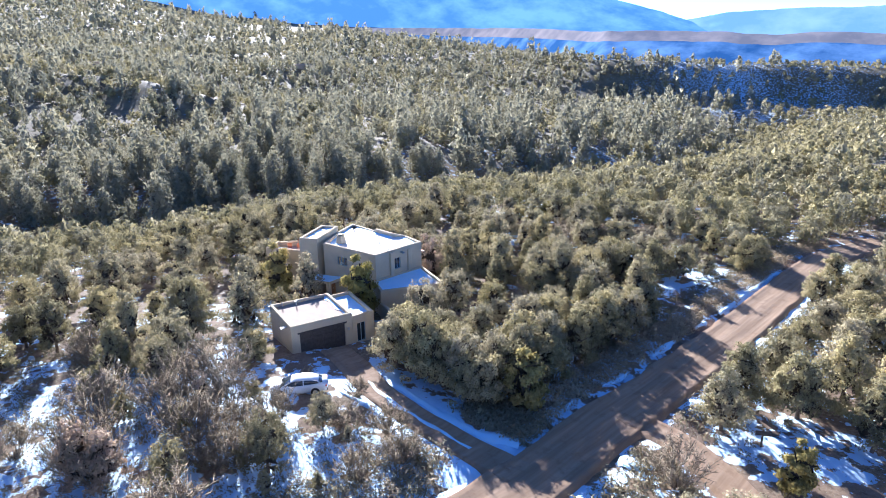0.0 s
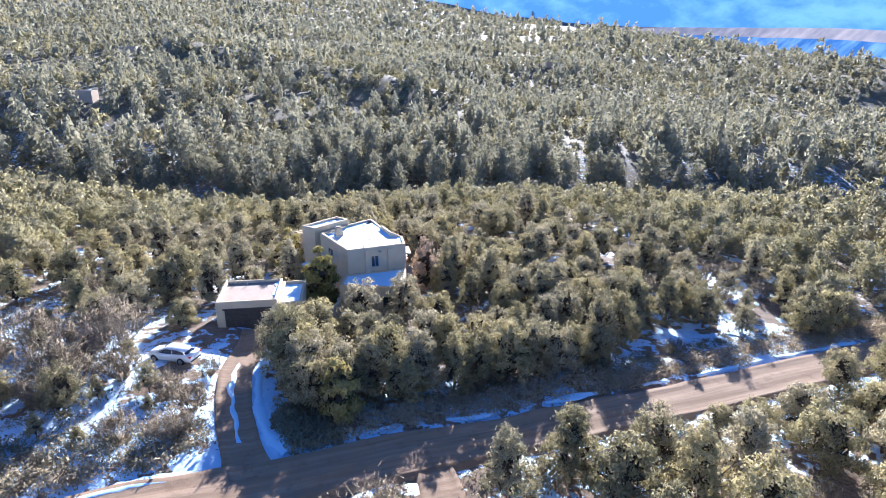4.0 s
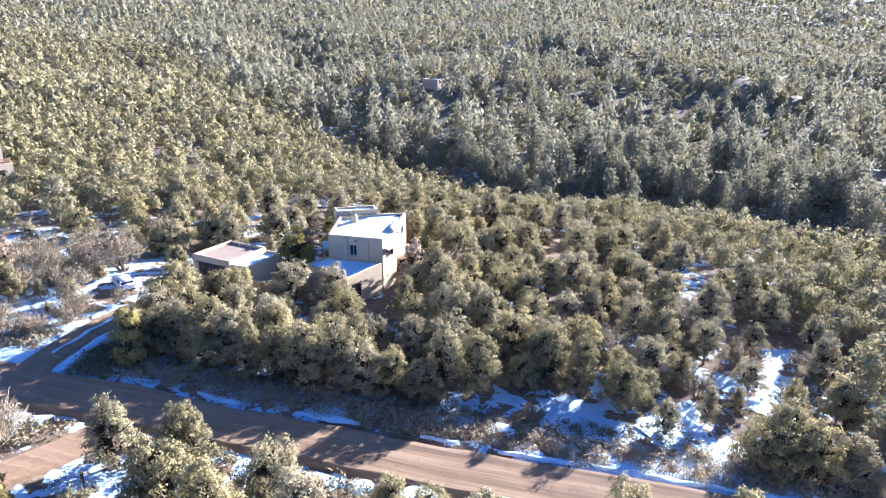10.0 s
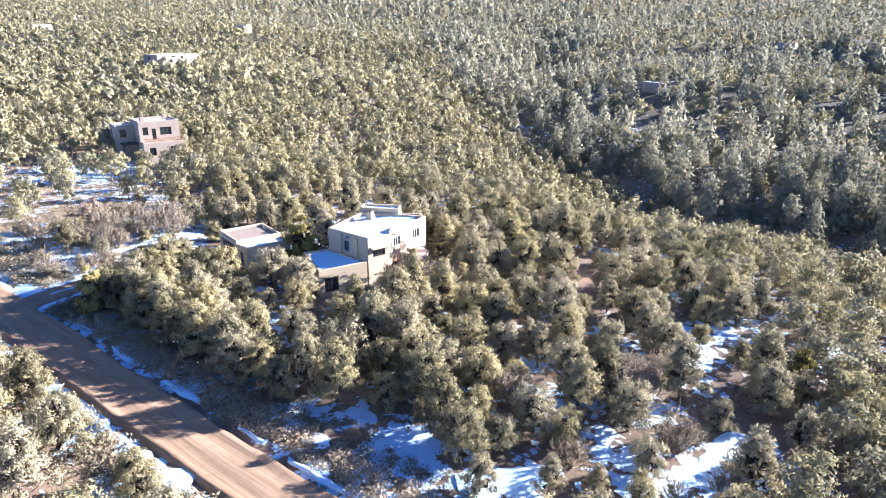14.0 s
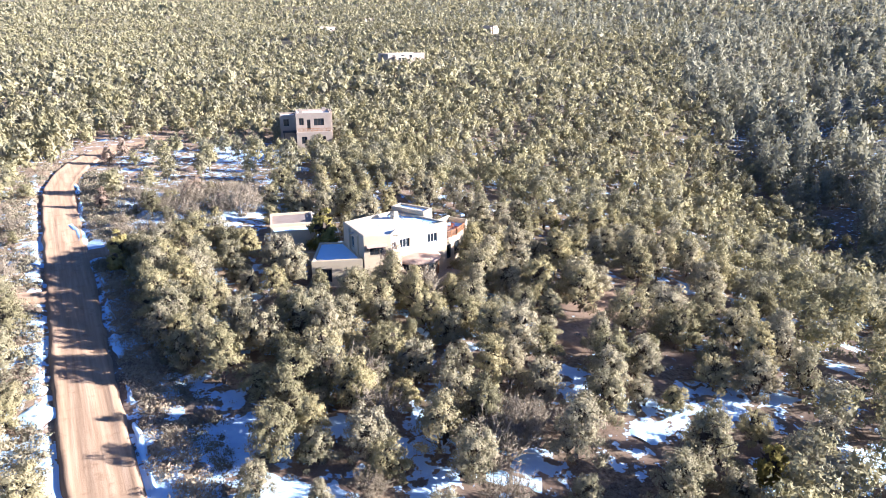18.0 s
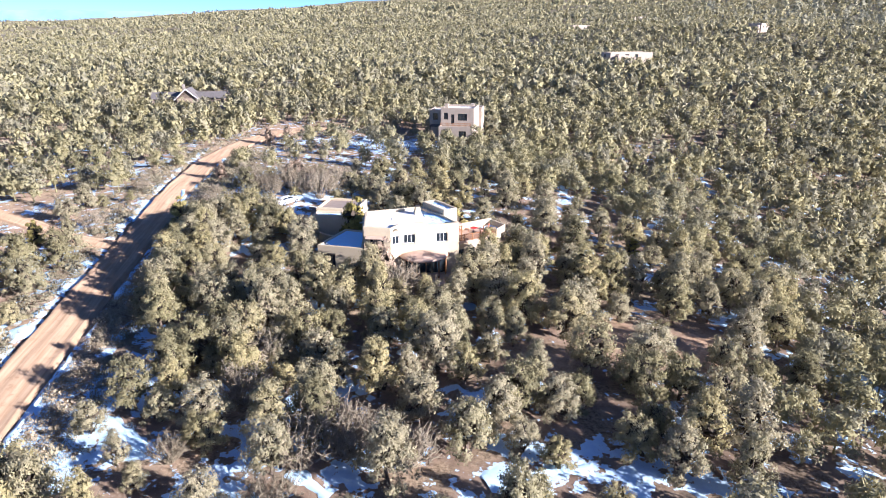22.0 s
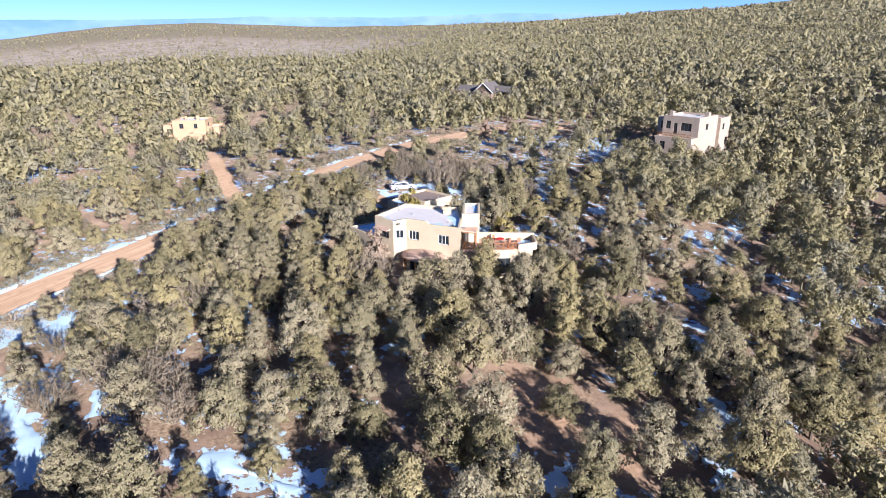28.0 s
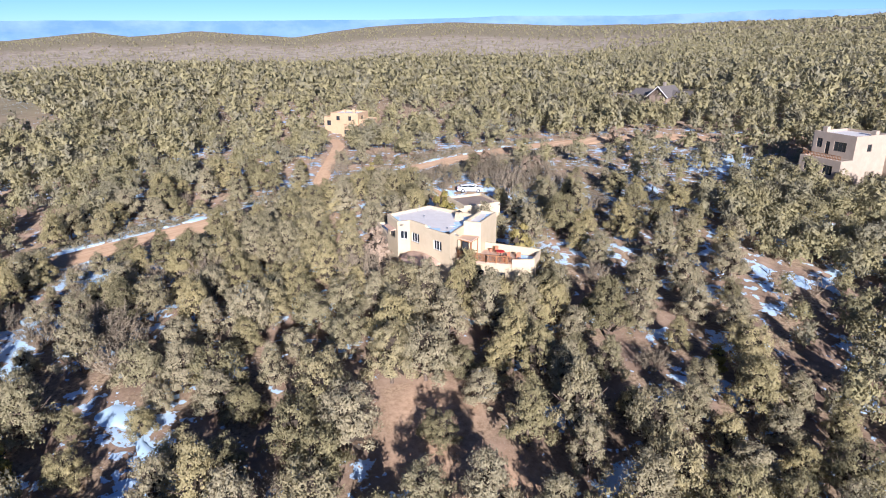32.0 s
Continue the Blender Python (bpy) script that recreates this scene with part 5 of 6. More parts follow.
spread("dry_grass", "pale tan dry grass and rabbitbrush beside the road", "scrub", [bush(320 + k, 60, 0.14, h, w) for k, (h, w) in enumerate([(0.7, 0.6), (0.5, 0.7), (0.9, 0.7)])],
       xy[pale], scale[pale], [DRY_GRASS], 6, rounded=True)
xy, scale = xy[~pale], scale[~pale]
spread("sagebrush", "grey-tan sagebrush and dry grass clumps", "scrub", [bush(300 + k, 44, 0.165, h, w) for k, (h, w) in enumerate([(0.8, 0.7), (0.55, 0.55), (1.1, 0.9), (0.5, 0.8)])],
       xy, scale, [SAGE], 5, rounded=True)


# ---- the adobe house ----
def snow_strip(parent, p, q, width, z, seed, thick=0.05):
    """A tongue of snow along a parapet, with a melted, wavy inner edge to the left of p to q."""
    p, q = Vector(p), Vector(q)
    d = (q - p).normalized()
    n = Vector((-d.y, d.x))
    k = max(6, int((q - p).length / 0.35))
    outer = [tuple(p + (q - p) * i / k) for i in range(k + 1)]
    inner = []
    for i in range(k + 1):
        w = width * (0.75 + 0.9 * noise.noise(Vector((i * 0.37, seed, 1.7))))
        inner.append(tuple(p + (q - p) * i / k + n * max(0.12, w)))
    return part("roof_snow", prism(outer + inner[::-1], z - 0.02, z + thick, 0.02), SNOW, parent, "snow left in the parapet's shade")


house = thing("adobe_house", "two-storey tan adobe house with flat parapet roofs", "house")
MAIN = [(-3.4, -4.2), (4.9, -2.8), (5.2, 4.7), (1.6, 5.6), (0.1, 4.6), (-3.0, 4.52), (-3.3, 4.52), (-8.0, 4.4), (-6.2, 0.2)]
MAIN_TOPS = [6.95, 6.85, 6.8, 6.62, 6.95, 6.95, 6.6, 6.7, 6.8]
TOWER = [(-3.85, -4.8), (-6.4, 0.6), (-8.5, -0.6), (-5.95, -6.0)]
WING = [(4.7, -3.2), (7.9, -4.8), (11.7, 2.1), (5.4, 4.6)]
MAIN_HOLES = {0: [(2.3, 3.9, 4.5, 5.6)], 1: [(3.0, 3.95, 4.2, 5.65)], 2: [(0.8, 2.8, 3.95, 5.1)], 3: [(0.35, 1.45, 4.15, 5.35)],
              4: [(0.35, 1.95, 4.05, 5.35)], 6: [(1.5, 3.1, 4.05, 5.35)], 7: [(2.1, 3.1, 3.35, 5.4)]}
part("wall", shell(MAIN, -1.6, MAIN_TOPS, 0.35, MAIN_HOLES), STUCCO, house)
part("roof", prism(inset(MAIN, 0.33), 6.1, 6.46), ROOF, house)
for edge, hs in MAIN_HOLES.items():
    for h in hs:
        if edge == 7:
            continue
        window(house, MAIN, edge, h, lights=3 if h[1] - h[0] > 1.5 else 2, frame_material=WOOD_DARK if edge == 2 else BLUE_FRAME if edge < 2 else WHITE_PAINT)
inner = inset(MAIN, 0.35)
snow_strip(house, inner[6], inner[7], 1.15, 6.46, 1.0)
snow_strip(house, inner[4], inner[5], 0.9, 6.46, 2.0)
snow_strip(house, inner[7], inner[8], 1.3, 6.46, 3.0)
snow_strip(house, inner[8], inner[0], 1.5, 6.46, 4.0)
snow_strip(house, inner[2], inner[3], 0.7, 6.46, 5.0)
part("wall", shell(TOWER, -1.2, 7.5), STUCCO, house)
part("roof", prism(inset(TOWER, 0.33), 6.8, 7.2), ROOF, house)
inner = inset(TOWER, 0.35)
snow_strip(house, inner[1], inner[2], 1.0, 7.2, 6.0)
snow_strip(house, inner[2], inner[3], 0.75, 7.2, 7.0)
part("wall", shell(WING, -1.8, [3.7, 3.7, 3.62, 3.6], 0.35, {1: [(5.2, 7.0, 0.7, 2.3)], 2: [(0.7, 2.6, 0.5, 2.3)]}), STUCCO, house)
window(house, WING, 2, (0.7, 2.6, 0.5, 2.3), lights=4, frame_material=WOOD_DARK)
window(house, WING, 1, (5.2, 7.0, 0.7, 2.3), lights=3, frame_material=WOOD_DARK)
part("roof", prism(inset(WING, 0.33), 2.95, 3.36), ROOF, house)
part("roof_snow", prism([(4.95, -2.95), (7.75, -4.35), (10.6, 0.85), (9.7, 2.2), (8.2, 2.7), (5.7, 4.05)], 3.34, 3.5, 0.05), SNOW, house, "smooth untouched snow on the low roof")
part("lintel", box(-1.0, 1.0, -0.12, 0.02, -0.09, 0.09, 0.02, m=Matrix.Translation((10.15, 2.72, 2.42)) @ Matrix.Rotation(math.atan2(2.5, -6.3), 4, "Z")), WOOD_DARK, house)

# chimney, vents, buttresses and spouts on the main block
bm = bmesh.new()
for z0, z1, r0, r1 in ((6.25, 7.0, 0.5, 0.44), (7.0, 7.45, 0.44, 0.36), (7.45, 7.55, 0.4, 0.4)):
    c = bmesh.ops.create_cone(bm, cap_ends=True, segments=4, radius1=r0 * 1.41, radius2=r1 * 1.41, depth=z1 - z0,
                              matrix=Matrix.Translation((-2.8, -1.8, (z0 + z1) / 2)) @ Matrix.Rotation(0.9, 4, "Z"))
bmesh.ops.bevel(bm, geom=[e for e in bm.edges], offset=0.05, segments=2, affect="EDGES")
chimney = part("chimney", bm, STUCCO, house, "tapered stucco chimney")
part("chimney_cap", box(-3.12, -2.48, -2.12, -1.48, 7.62, 7.68, 0.01), WOOD_DARK, chimney)
for x, y in ((-3.05, -2.05), (-2.55, -2.05), (-2.55, -1.55), (-3.05, -1.55)):
    part("cap_post", beam((x, y, 7.5), (x, y, 7.63), 0.03, 5), WOOD_DARK, chimney)
for x, y, h in ((4.6, -0.6, 0.9), (4.2, 0.0, 0.5), (1.2, 1.2, 0.45), (-5.2, 2.4, 0.4)):
    pipe = part("vent_pipe", beam((x, y, 6.28), (x, y, 6.3 + h), 0.06, 8), METAL, house)
    part("pipe_hood", beam((x, y, 6.3 + h), (x, y, 6.36 + h), 0.11, 8, r2=0.03), METAL, pipe)
for x, y, z0, z1 in ((5.07, -0.35, -1.2, 6.6), (5.12, 2.55, -1.2, 6.4)):
    part("buttress", box(x - 0.1, x + 0.24, y - 0.3, y + 0.3, z0, z1, 0.1), STUCCO, house)


def spout(x, y, z, way, parent):
    a = Vector((x, y, z))
    d = Vector((math.cos(radians(way)), math.sin(radians(way)), -0.08))
    m = Matrix.Translation(a) @ d.to_track_quat("X", "Z").to_matrix().to_4x4()
    bm = box(-0.3, 0.55, -0.12, 0.12, -0.02, 0.02, m=m)
    box(-0.3, 0.55, -0.14, -0.1, -0.02, 0.12, bm=bm, m=m)
    box(-0.3, 0.55, 0.1, 0.14, -0.02, 0.12, bm=bm, m=m)
    return part("roof_spout", bm, METAL, parent, "open metal roof spout")


spout(5.15, 1.2, 6.28, 0, house)
spout(0.9, 5.2, 6.28, 118, house)
spout(-7.4, 3.0, 6.28, 195, house)
spout(11.0, 0.6, 3.22, -28, house)

# shade roofs over the upper window and the entry
canopy = part("window_hood", prism([(4.9, 4.8), (2.2, 5.45), (2.35, 6.2), (5.05, 5.5)], 5.2, [5.45, 5.45, 5.28, 5.28]), TERRACOTTA, house, "sloping tan hood over a window")
for x, y in ((4.8, 5.05), (3.6, 5.35), (2.5, 5.6)):
    part("bracket", beam((x, y - 0.1, 4.8), (x + 0.15, y + 0.45, 5.22), 0.05, 5), WOOD_DARK, canopy)
ENTRY = [(-4.4, -5.4), (-3.5, -7.2), (-0.4, -5.8), (-0.5, -3.6)]
entry = part("entry_roof", prism(ENTRY, 2.55, 2.85, 0.05), STUCCO, house)
part("roof_snow", prism(inset(ENTRY, 0.12), 2.83, 2.97, 0.04), SNOW, entry)
for x, y in ((-3.4, -6.9), (-0.65, -5.7)):
    part("entry_post", box(x - 0.18, x + 0.18, y - 0.18, y + 0.18, -1.0, 2.56, 0.04), STUCCO, entry)
door = part("front_door", box(-0.5, 0.5, -0.06, 0.06, 0.1, 2.2, 0.02, m=Matrix.Translation((-2.2, -4.1, 0)) @ Matrix.Rotation(0.17, 4, "Z")), WOOD, house)
part("door_handle", beam((-1.85, -4.16, 1.1), (-1.85, -4.16, 1.3), 0.03, 6), METAL, door)

# curved porch roof on posts, below the sunny front
PORCH_C, PA, PB = (-3.0, 4.45), 3.4, 3.3
bm = bmesh.new()
k = 20
rows = []
for s, z in ((0.0, 3.0), (0.35, 2.93), (0.7, 2.72), (0.94, 2.5), (1.0, 2.4)):
    rows.append([bm.verts.new((PORCH_C[0] + PA * s * math.cos(math.pi * i / k), PORCH_C[1] + 0.02 + PB * s * math.sin(math.pi * i / k), z)) for i in range(k + 1)])
for a, b in zip(rows, rows[1:]):
    for i in range(k):
        bm.faces.new((a[i], a[i + 1], b[i + 1], b[i])) if a is not rows[0] else bm.faces.new((a[i], b[i + 1], b[i]))
low = [bm.verts.new((v.co.x, v.co.y, 2.24)) for v in rows[-1]]
for i in range(k):
    bm.faces.new((rows[-1][i], rows[-1][i + 1], low[i + 1], low[i]))
bmesh.ops.remove_doubles(bm, verts=bm.verts, dist=0.001)
porch = part("porch_roof", bm, TERRACOTTA, house, "half-round terracotta porch roof", True)
for i in (2, 6, 10, 14, 18):
    a = math.pi * i / k
    x, y = PORCH_C[0] + PA * 0.93 * math.cos(a), PORCH_C[1] + PB * 0.93 * math.sin(a)
    post = part("porch_post", beam((x, y, ground_at(x, y) - 0.2), (x, y, 2.34), 0.11, 8), WOOD, porch)
    part("corbel", box(x - 0.3, x + 0.3, y - 0.09, y + 0.09, 2.12, 2.28, 0.03), WOOD, post)
for i in range(1, 20):
    a = math.pi * i / k
    part("rafter_tail", beam((PORCH_C[0] + PA * 0.6 * math.cos(a), PORCH_C[1] + PB * 0.6 * math.sin(a), 2.56), (PORCH_C[0] + PA * 1.04 * math.cos(a), PORCH_C[1] + PB * 1.04 * math.sin(a), 2.26), 0.05, 5), WOOD, porch)
for x0, x1 in ((-6.0, -4.3), (-3.9, -2.2), (-1.8, -0.5)):
    win = new("patio_door")
    win.parent = house
    part("pane", box(x0, x1, 4.56, 4.6, -0.4, 1.9), GLASS, win)
    bm = box(x0 - 0.08, x0, 4.54, 4.64, -0.45, 1.98)
    box(x1, x1 + 0.08, 4.54, 4.64, -0.45, 1.98, bm=bm)
    box(x0, x1, 4.54, 4.64, 1.9, 1.98, bm=bm)
    part("frame", bm, WOOD_DARK, win)

# roof terrace over the lower storey
TERRACE = [(-7.5, -2.1), (-7.8, 2.9), (-11.6, 1.5), (-14.3, -0.5), (-16.0, -2.6), (-14.5, -5.4)]
LOWER = [(-7.5, -2.1), (-7.7, 2.3), (-11.3, 0.9), (-14.0, -0.9), (-15.6, -2.7), (-14.3, -5.2)]
part("wall", shell(LOWER, -3.2, 3.0, 0.35, {1: [(0.5, 1.6, -0.3, 1.9), (2.0, 3.4, -0.3, 1.9)], 2: [(0.5, 2.4, -0.3, 1.9)]}, 0), STUCCO, house)
for edge, h in ((1, (0.5, 1.6, -0.3, 1.9)), (1, (2.0, 3.4, -0.3, 1.9)), (2, (0.5, 2.4, -0.3, 1.9))):
    window(house, LOWER, edge, h, lights=3 if h[1] - h[0] > 1.5 else 2, frame_material=WOOD_DARK, sill=False)
terrace = part("terrace_floor", prism(TERRACE, 3.0, 3.3), TERRACOTTA, house, "terracotta-coated roof terrace")
part("roof_snow", prism([(-13.9, -2.0), (-15.5, -2.9), (-14.4, -4.8), (-12.6, -3.9)], 3.28, 3.4, 0.04), SNOW, terrace, "snow in the corner of the terrace")
for a, b, hi in (((-7.7, -2.25), (-14.5, -5.55), 4.3), ((-14.5, -5.5), (-16.05, -2.65), 4.1), ((-16.05, -2.65), (-14.4, -0.55), 4.0)):
    d = (Vector(b) - Vector(a))
    m = Matrix.Translation((*a, 0)) @ Matrix.Rotation(math.atan2(d.y, d.x), 4, "Z")
    part("terrace_wall", box(-0.1, d.length + 0.1, -0.15, 0.15, 2.95, hi, 0.08, m=m), STUCCO, terrace)
rail_line = [Vector((-7.9, 2.85, 0)), Vector((-11.6, 1.42, 0)), Vector((-14.25, -0.55, 0))]
for a, b in zip(rail_line, rail_line[1:]):
    railing = new("railing")
    railing.parent = house
    for z in (3.45, 4.25):
        part("rail", beam(a + Vector((0, 0, z)), b + Vector((0, 0, z)), 0.055, 6), WOOD, railing)
    n = int((b - a).length / 0.16)
    for i in range(n + 1):
        p = a.lerp(b, i / n)
        if i % 8 == 0:
            part("rail_post", box(p.x - 0.07, p.x + 0.07, p.y - 0.07, p.y + 0.07, 3.28, 4.36, 0.01), WOOD, railing)
        else:
            part("baluster", box(p.x - 0.022, p.x + 0.022, p.y - 0.022, p.y + 0.022, 3.42, 4.24), WOOD, railing)
CANOPY = [(-6.5, 2.1), (-6.3, 0.0), (-8.2, -0.7), (-9.1, 1.7)]
shade = part("terrace_canopy", prism(CANOPY, 5.45, 5.6, 0.03), TERRACOTTA, house, "small flat roof over the terrace door")
for x, y in ((-8.85, 1.5), (-8.1, -0.45)):
    part("canopy_post", box(x - 0.09, x + 0.09, y - 0.09, y + 0.09, 3.28, 5.46, 0.02), WOOD, shade)
for i in range(6):
    a, b = Vector((-6.5, 0.15 + 0.38 * i, 5.38)), Vector((-8.35 - 0.16 * i, -0.55 + 0.46 * i, 5.38))
    part("canopy_beam", beam(a, b, 0.06, 6), WOOD, shade)
part("terrace_door", box(-7.45, -7.38, 0.6, 1.7, 3.35, 5.35), GLASS, house)
table = thing("patio_table", "round patio table with red cover on the terrace", "table", at=pose(-11.2, -1.6, 3.3))
part("tabletop", beam((0, 0, 0.7), (0, 0, 0.75), 0.55, 16), RED, table)
part("leg", beam((0, 0, 0), (0, 0, 0.7), 0.05, 8), WOOD_DARK, table)
part("foot", beam((0, 0, 0.0), (0, 0, 0.04), 0.28, 12), WOOD_DARK, table)


def patio_chair(x, y, turn):
    c = thing("patio_chair", "reddish wooden patio chair on the terrace", "chair", "chairs on the terrace", at=pose(x, y, 3.3, 0, 0, turn))
    part("seat", box(-0.28, 0.28, -0.28, 0.28, 0.4, 0.45, 0.015), CLAY, c)
    part("backrest", box(-0.28, 0.28, 0.24, 0.3, 0.45, 1.0, 0.015), CLAY, c)
    for a, b in ((-0.24, -0.24), (0.24, -0.24), (-0.24, 0.26), (0.24, 0.26)):
        part("leg", box(a - 0.03, a + 0.03, b - 0.03, b + 0.03, 0, 0.41), CLAY, c)
    return c


patio_chair(-12.4, -1.6, 90)
patio_chair(-10.2, -2.1, -100)
patio_chair(-13.4, -2.6, 60)
for x, y, s in ((-12.9, -0.6, 1.0), (-9.0, -2.0, 0.8)):
    pot = thing("flower_pot", "fired clay pot on the terrace floor", "pot", at=pose(x, y, 3.3))
    part("pot", beam((0, 0, 0), (0, 0, 0.5 * s), 0.2 * s, 12, r2=0.3 * s), CLAY, pot)
    part("rim", beam((0, 0, 0.46 * s), (0, 0, 0.54 * s), 0.33 * s, 12), CLAY, pot)

# ---- garage ----
GARAGE = [(4.4, -17.2), (10.8, -19.0), (12.6, -12.85), (6.3, -11.05)]
SIDE = [(6.25, -11.0), (12.55, -12.8), (13.0, -10.3), (6.9, -8.5)]
garage = thing("garage", "tan adobe garage with flat roof and dark double door", "garage")
part("wall", shell(GARAGE, 0.6, [5.0, 5.08, 5.08, 5.0], 0.3, {1: [(0.85, 5.6, 1.6, 4.1)]}), STUCCO, garage)
part("roof", prism(inset(GARAGE, 0.28), 4.35, 4.7), ROOF_TAN, garage)
part("wall", shell(SIDE, 0.4, 4.62, 0.3, {1: [(0.5, 1.5, 1.6, 3.7)]}), STUCCO, garage)
part("roof", prism(inset(SIDE, 0.28), 3.9, 4.2), ROOF_TAN, garage)
part("roof_snow", prism(inset(SIDE, 0.34), 4.18, 4.3, 0.03), SNOW, garage, "snow on the lower roof")
inner = inset(GARAGE, 0.3)
snow_strip(garage, inner[2], inner[3], 0.4, 4.7, 11.0)
a, b = Vector(GARAGE[1]), Vector(GARAGE[2])
d = (b - a).normalized()
m = Matrix.Translation((*(a + d * 0.85), 0)) @ Matrix.Rotation(math.atan2(d.y, d.x), 4, "Z")
gdoor = new("garage_door")
gdoor.parent, gdoor.matrix_basis = garage, m
for r in range(4):
    for c in range(4):
        part("door_panel", box(c * 1.1875 + 0.02, c * 1.1875 + 1.1675, 0.12, 0.17, 1.62 + r * 0.62, 2.22 + r * 0.62, 0.02), WOOD_DARK, gdoor)
part("door_backing", box(0, 4.75, 0.17, 0.2, 1.6, 4.1), WOOD_DARK, gdoor)
part("lintel", box(-0.2, 4.95, -0.03, 0.1, 4.1, 4.28, 0.02), WOOD_DARK, gdoor)
part("lamp", box(5.0, 5.18, -0.16, 0.0, 3.3, 3.6, 0.02), METAL, garage).matrix_basis = m
window(garage, SIDE, 1, (0.5, 1.5, 1.6, 3.7), 0.3, BLUE_FRAME, 2, False)
spout(4.6, -16.9, 4.62, 200, garage)
spout(9.6, -18.75, 4.62, -105, garage)
for x, y in ((5.2, -16.2), (6.0, -15.0)):
    part("vent_pipe", beam((x, y, 4.58), (x, y, 5.2), 0.06, 8), METAL, garage)


def low_wall(name, line, top, half, material, label, base=-0.8):
    """A free-standing wall along a smooth line."""
    pts = curve_points(line, 0.6)
    bm, n, rings = bmesh.new(), len(curve_points(line, 0.6)), []
    for i, p in enumerate(pts):
        d = (pts[min(i + 1, n - 1)] - pts[max(i - 1, 0)]).normalized()
        s = Vector((d.y, -d.x)) * half
        z = ground_at(p.x, p.y)
        h = top(i / (n - 1)) if callable(top) else top
        rings.append([bm.verts.new((*(p + s), z + base)), bm.verts.new((*(p + s), z + h - 0.08)), bm.verts.new((*(p + s * 0.5), z + h)),
                      bm.verts.new((*(p - s * 0.5), z + h)), bm.verts.new((*(p - s), z + h - 0.08)), bm.verts.new((*(p - s), z + base))])
    for a, b in zip(rings, rings[1:]):
        for j in range(5):
            bm.faces.new((a[j], a[j + 1], b[j + 1], b[j]))
    bm.faces.new(rings[0])
    bm.faces.new(rings[-1][::-1])
    t = thing(name, label, "wall")
    part("wall", bm, material, t)
    return t


low_wall("courtyard_wall", [(13.0, -10.2), (13.2, -8.6), (11.8, -6.8), (9.6, -5.4), (8.0, -4.9)], 1.9, 0.17, STUCCO, "curved tan adobe courtyard wall beside the garage")
low_wall("stone_wall", [(4.5, 8.8), (1.5, 10.4), (-3.0, 11.2), (-7.5, 10.2), (-10.5, 7.4), (-12.2, 4.0)], 0.55, 0.28, STONE, "low curved field-stone retaining wall below the porch")
patio = [(3.8, 8.2), (1.2, 9.6), (-3.0, 10.4), (-7.0, 9.4), (-9.8, 6.8), (-8.2, 4.7), (0.0, 4.9), (2.0, 6.0)]
pm = prism(patio, -1.6, -0.45)
tagged(part("patio", pm, plain("flagstone", (0.3, 0.23, 0.17), (0.46, 0.37, 0.29), 1.3, 0.9, bump=0.5)), "pale flagstone patio below the porch", "patio", kind="structure")


# ---- the parked car ----
def loft(stations, ring):
    """A skin over cross-sections; ring(u) gives the points of the section at station u."""
    bm = bmesh.new()
    loops = [[bm.verts.new(p) for p in ring(s)] for s in stations]
    k = len(loops[0])
    for a, b in zip(loops, loops[1:]):
        for i in range(k):
            bm.faces.new((a[i], a[(i + 1) % k], b[(i + 1) % k], b[i]))
    bm.faces.new(loops[0][::-1])
    bm.faces.new(loops[-1])
    return bm


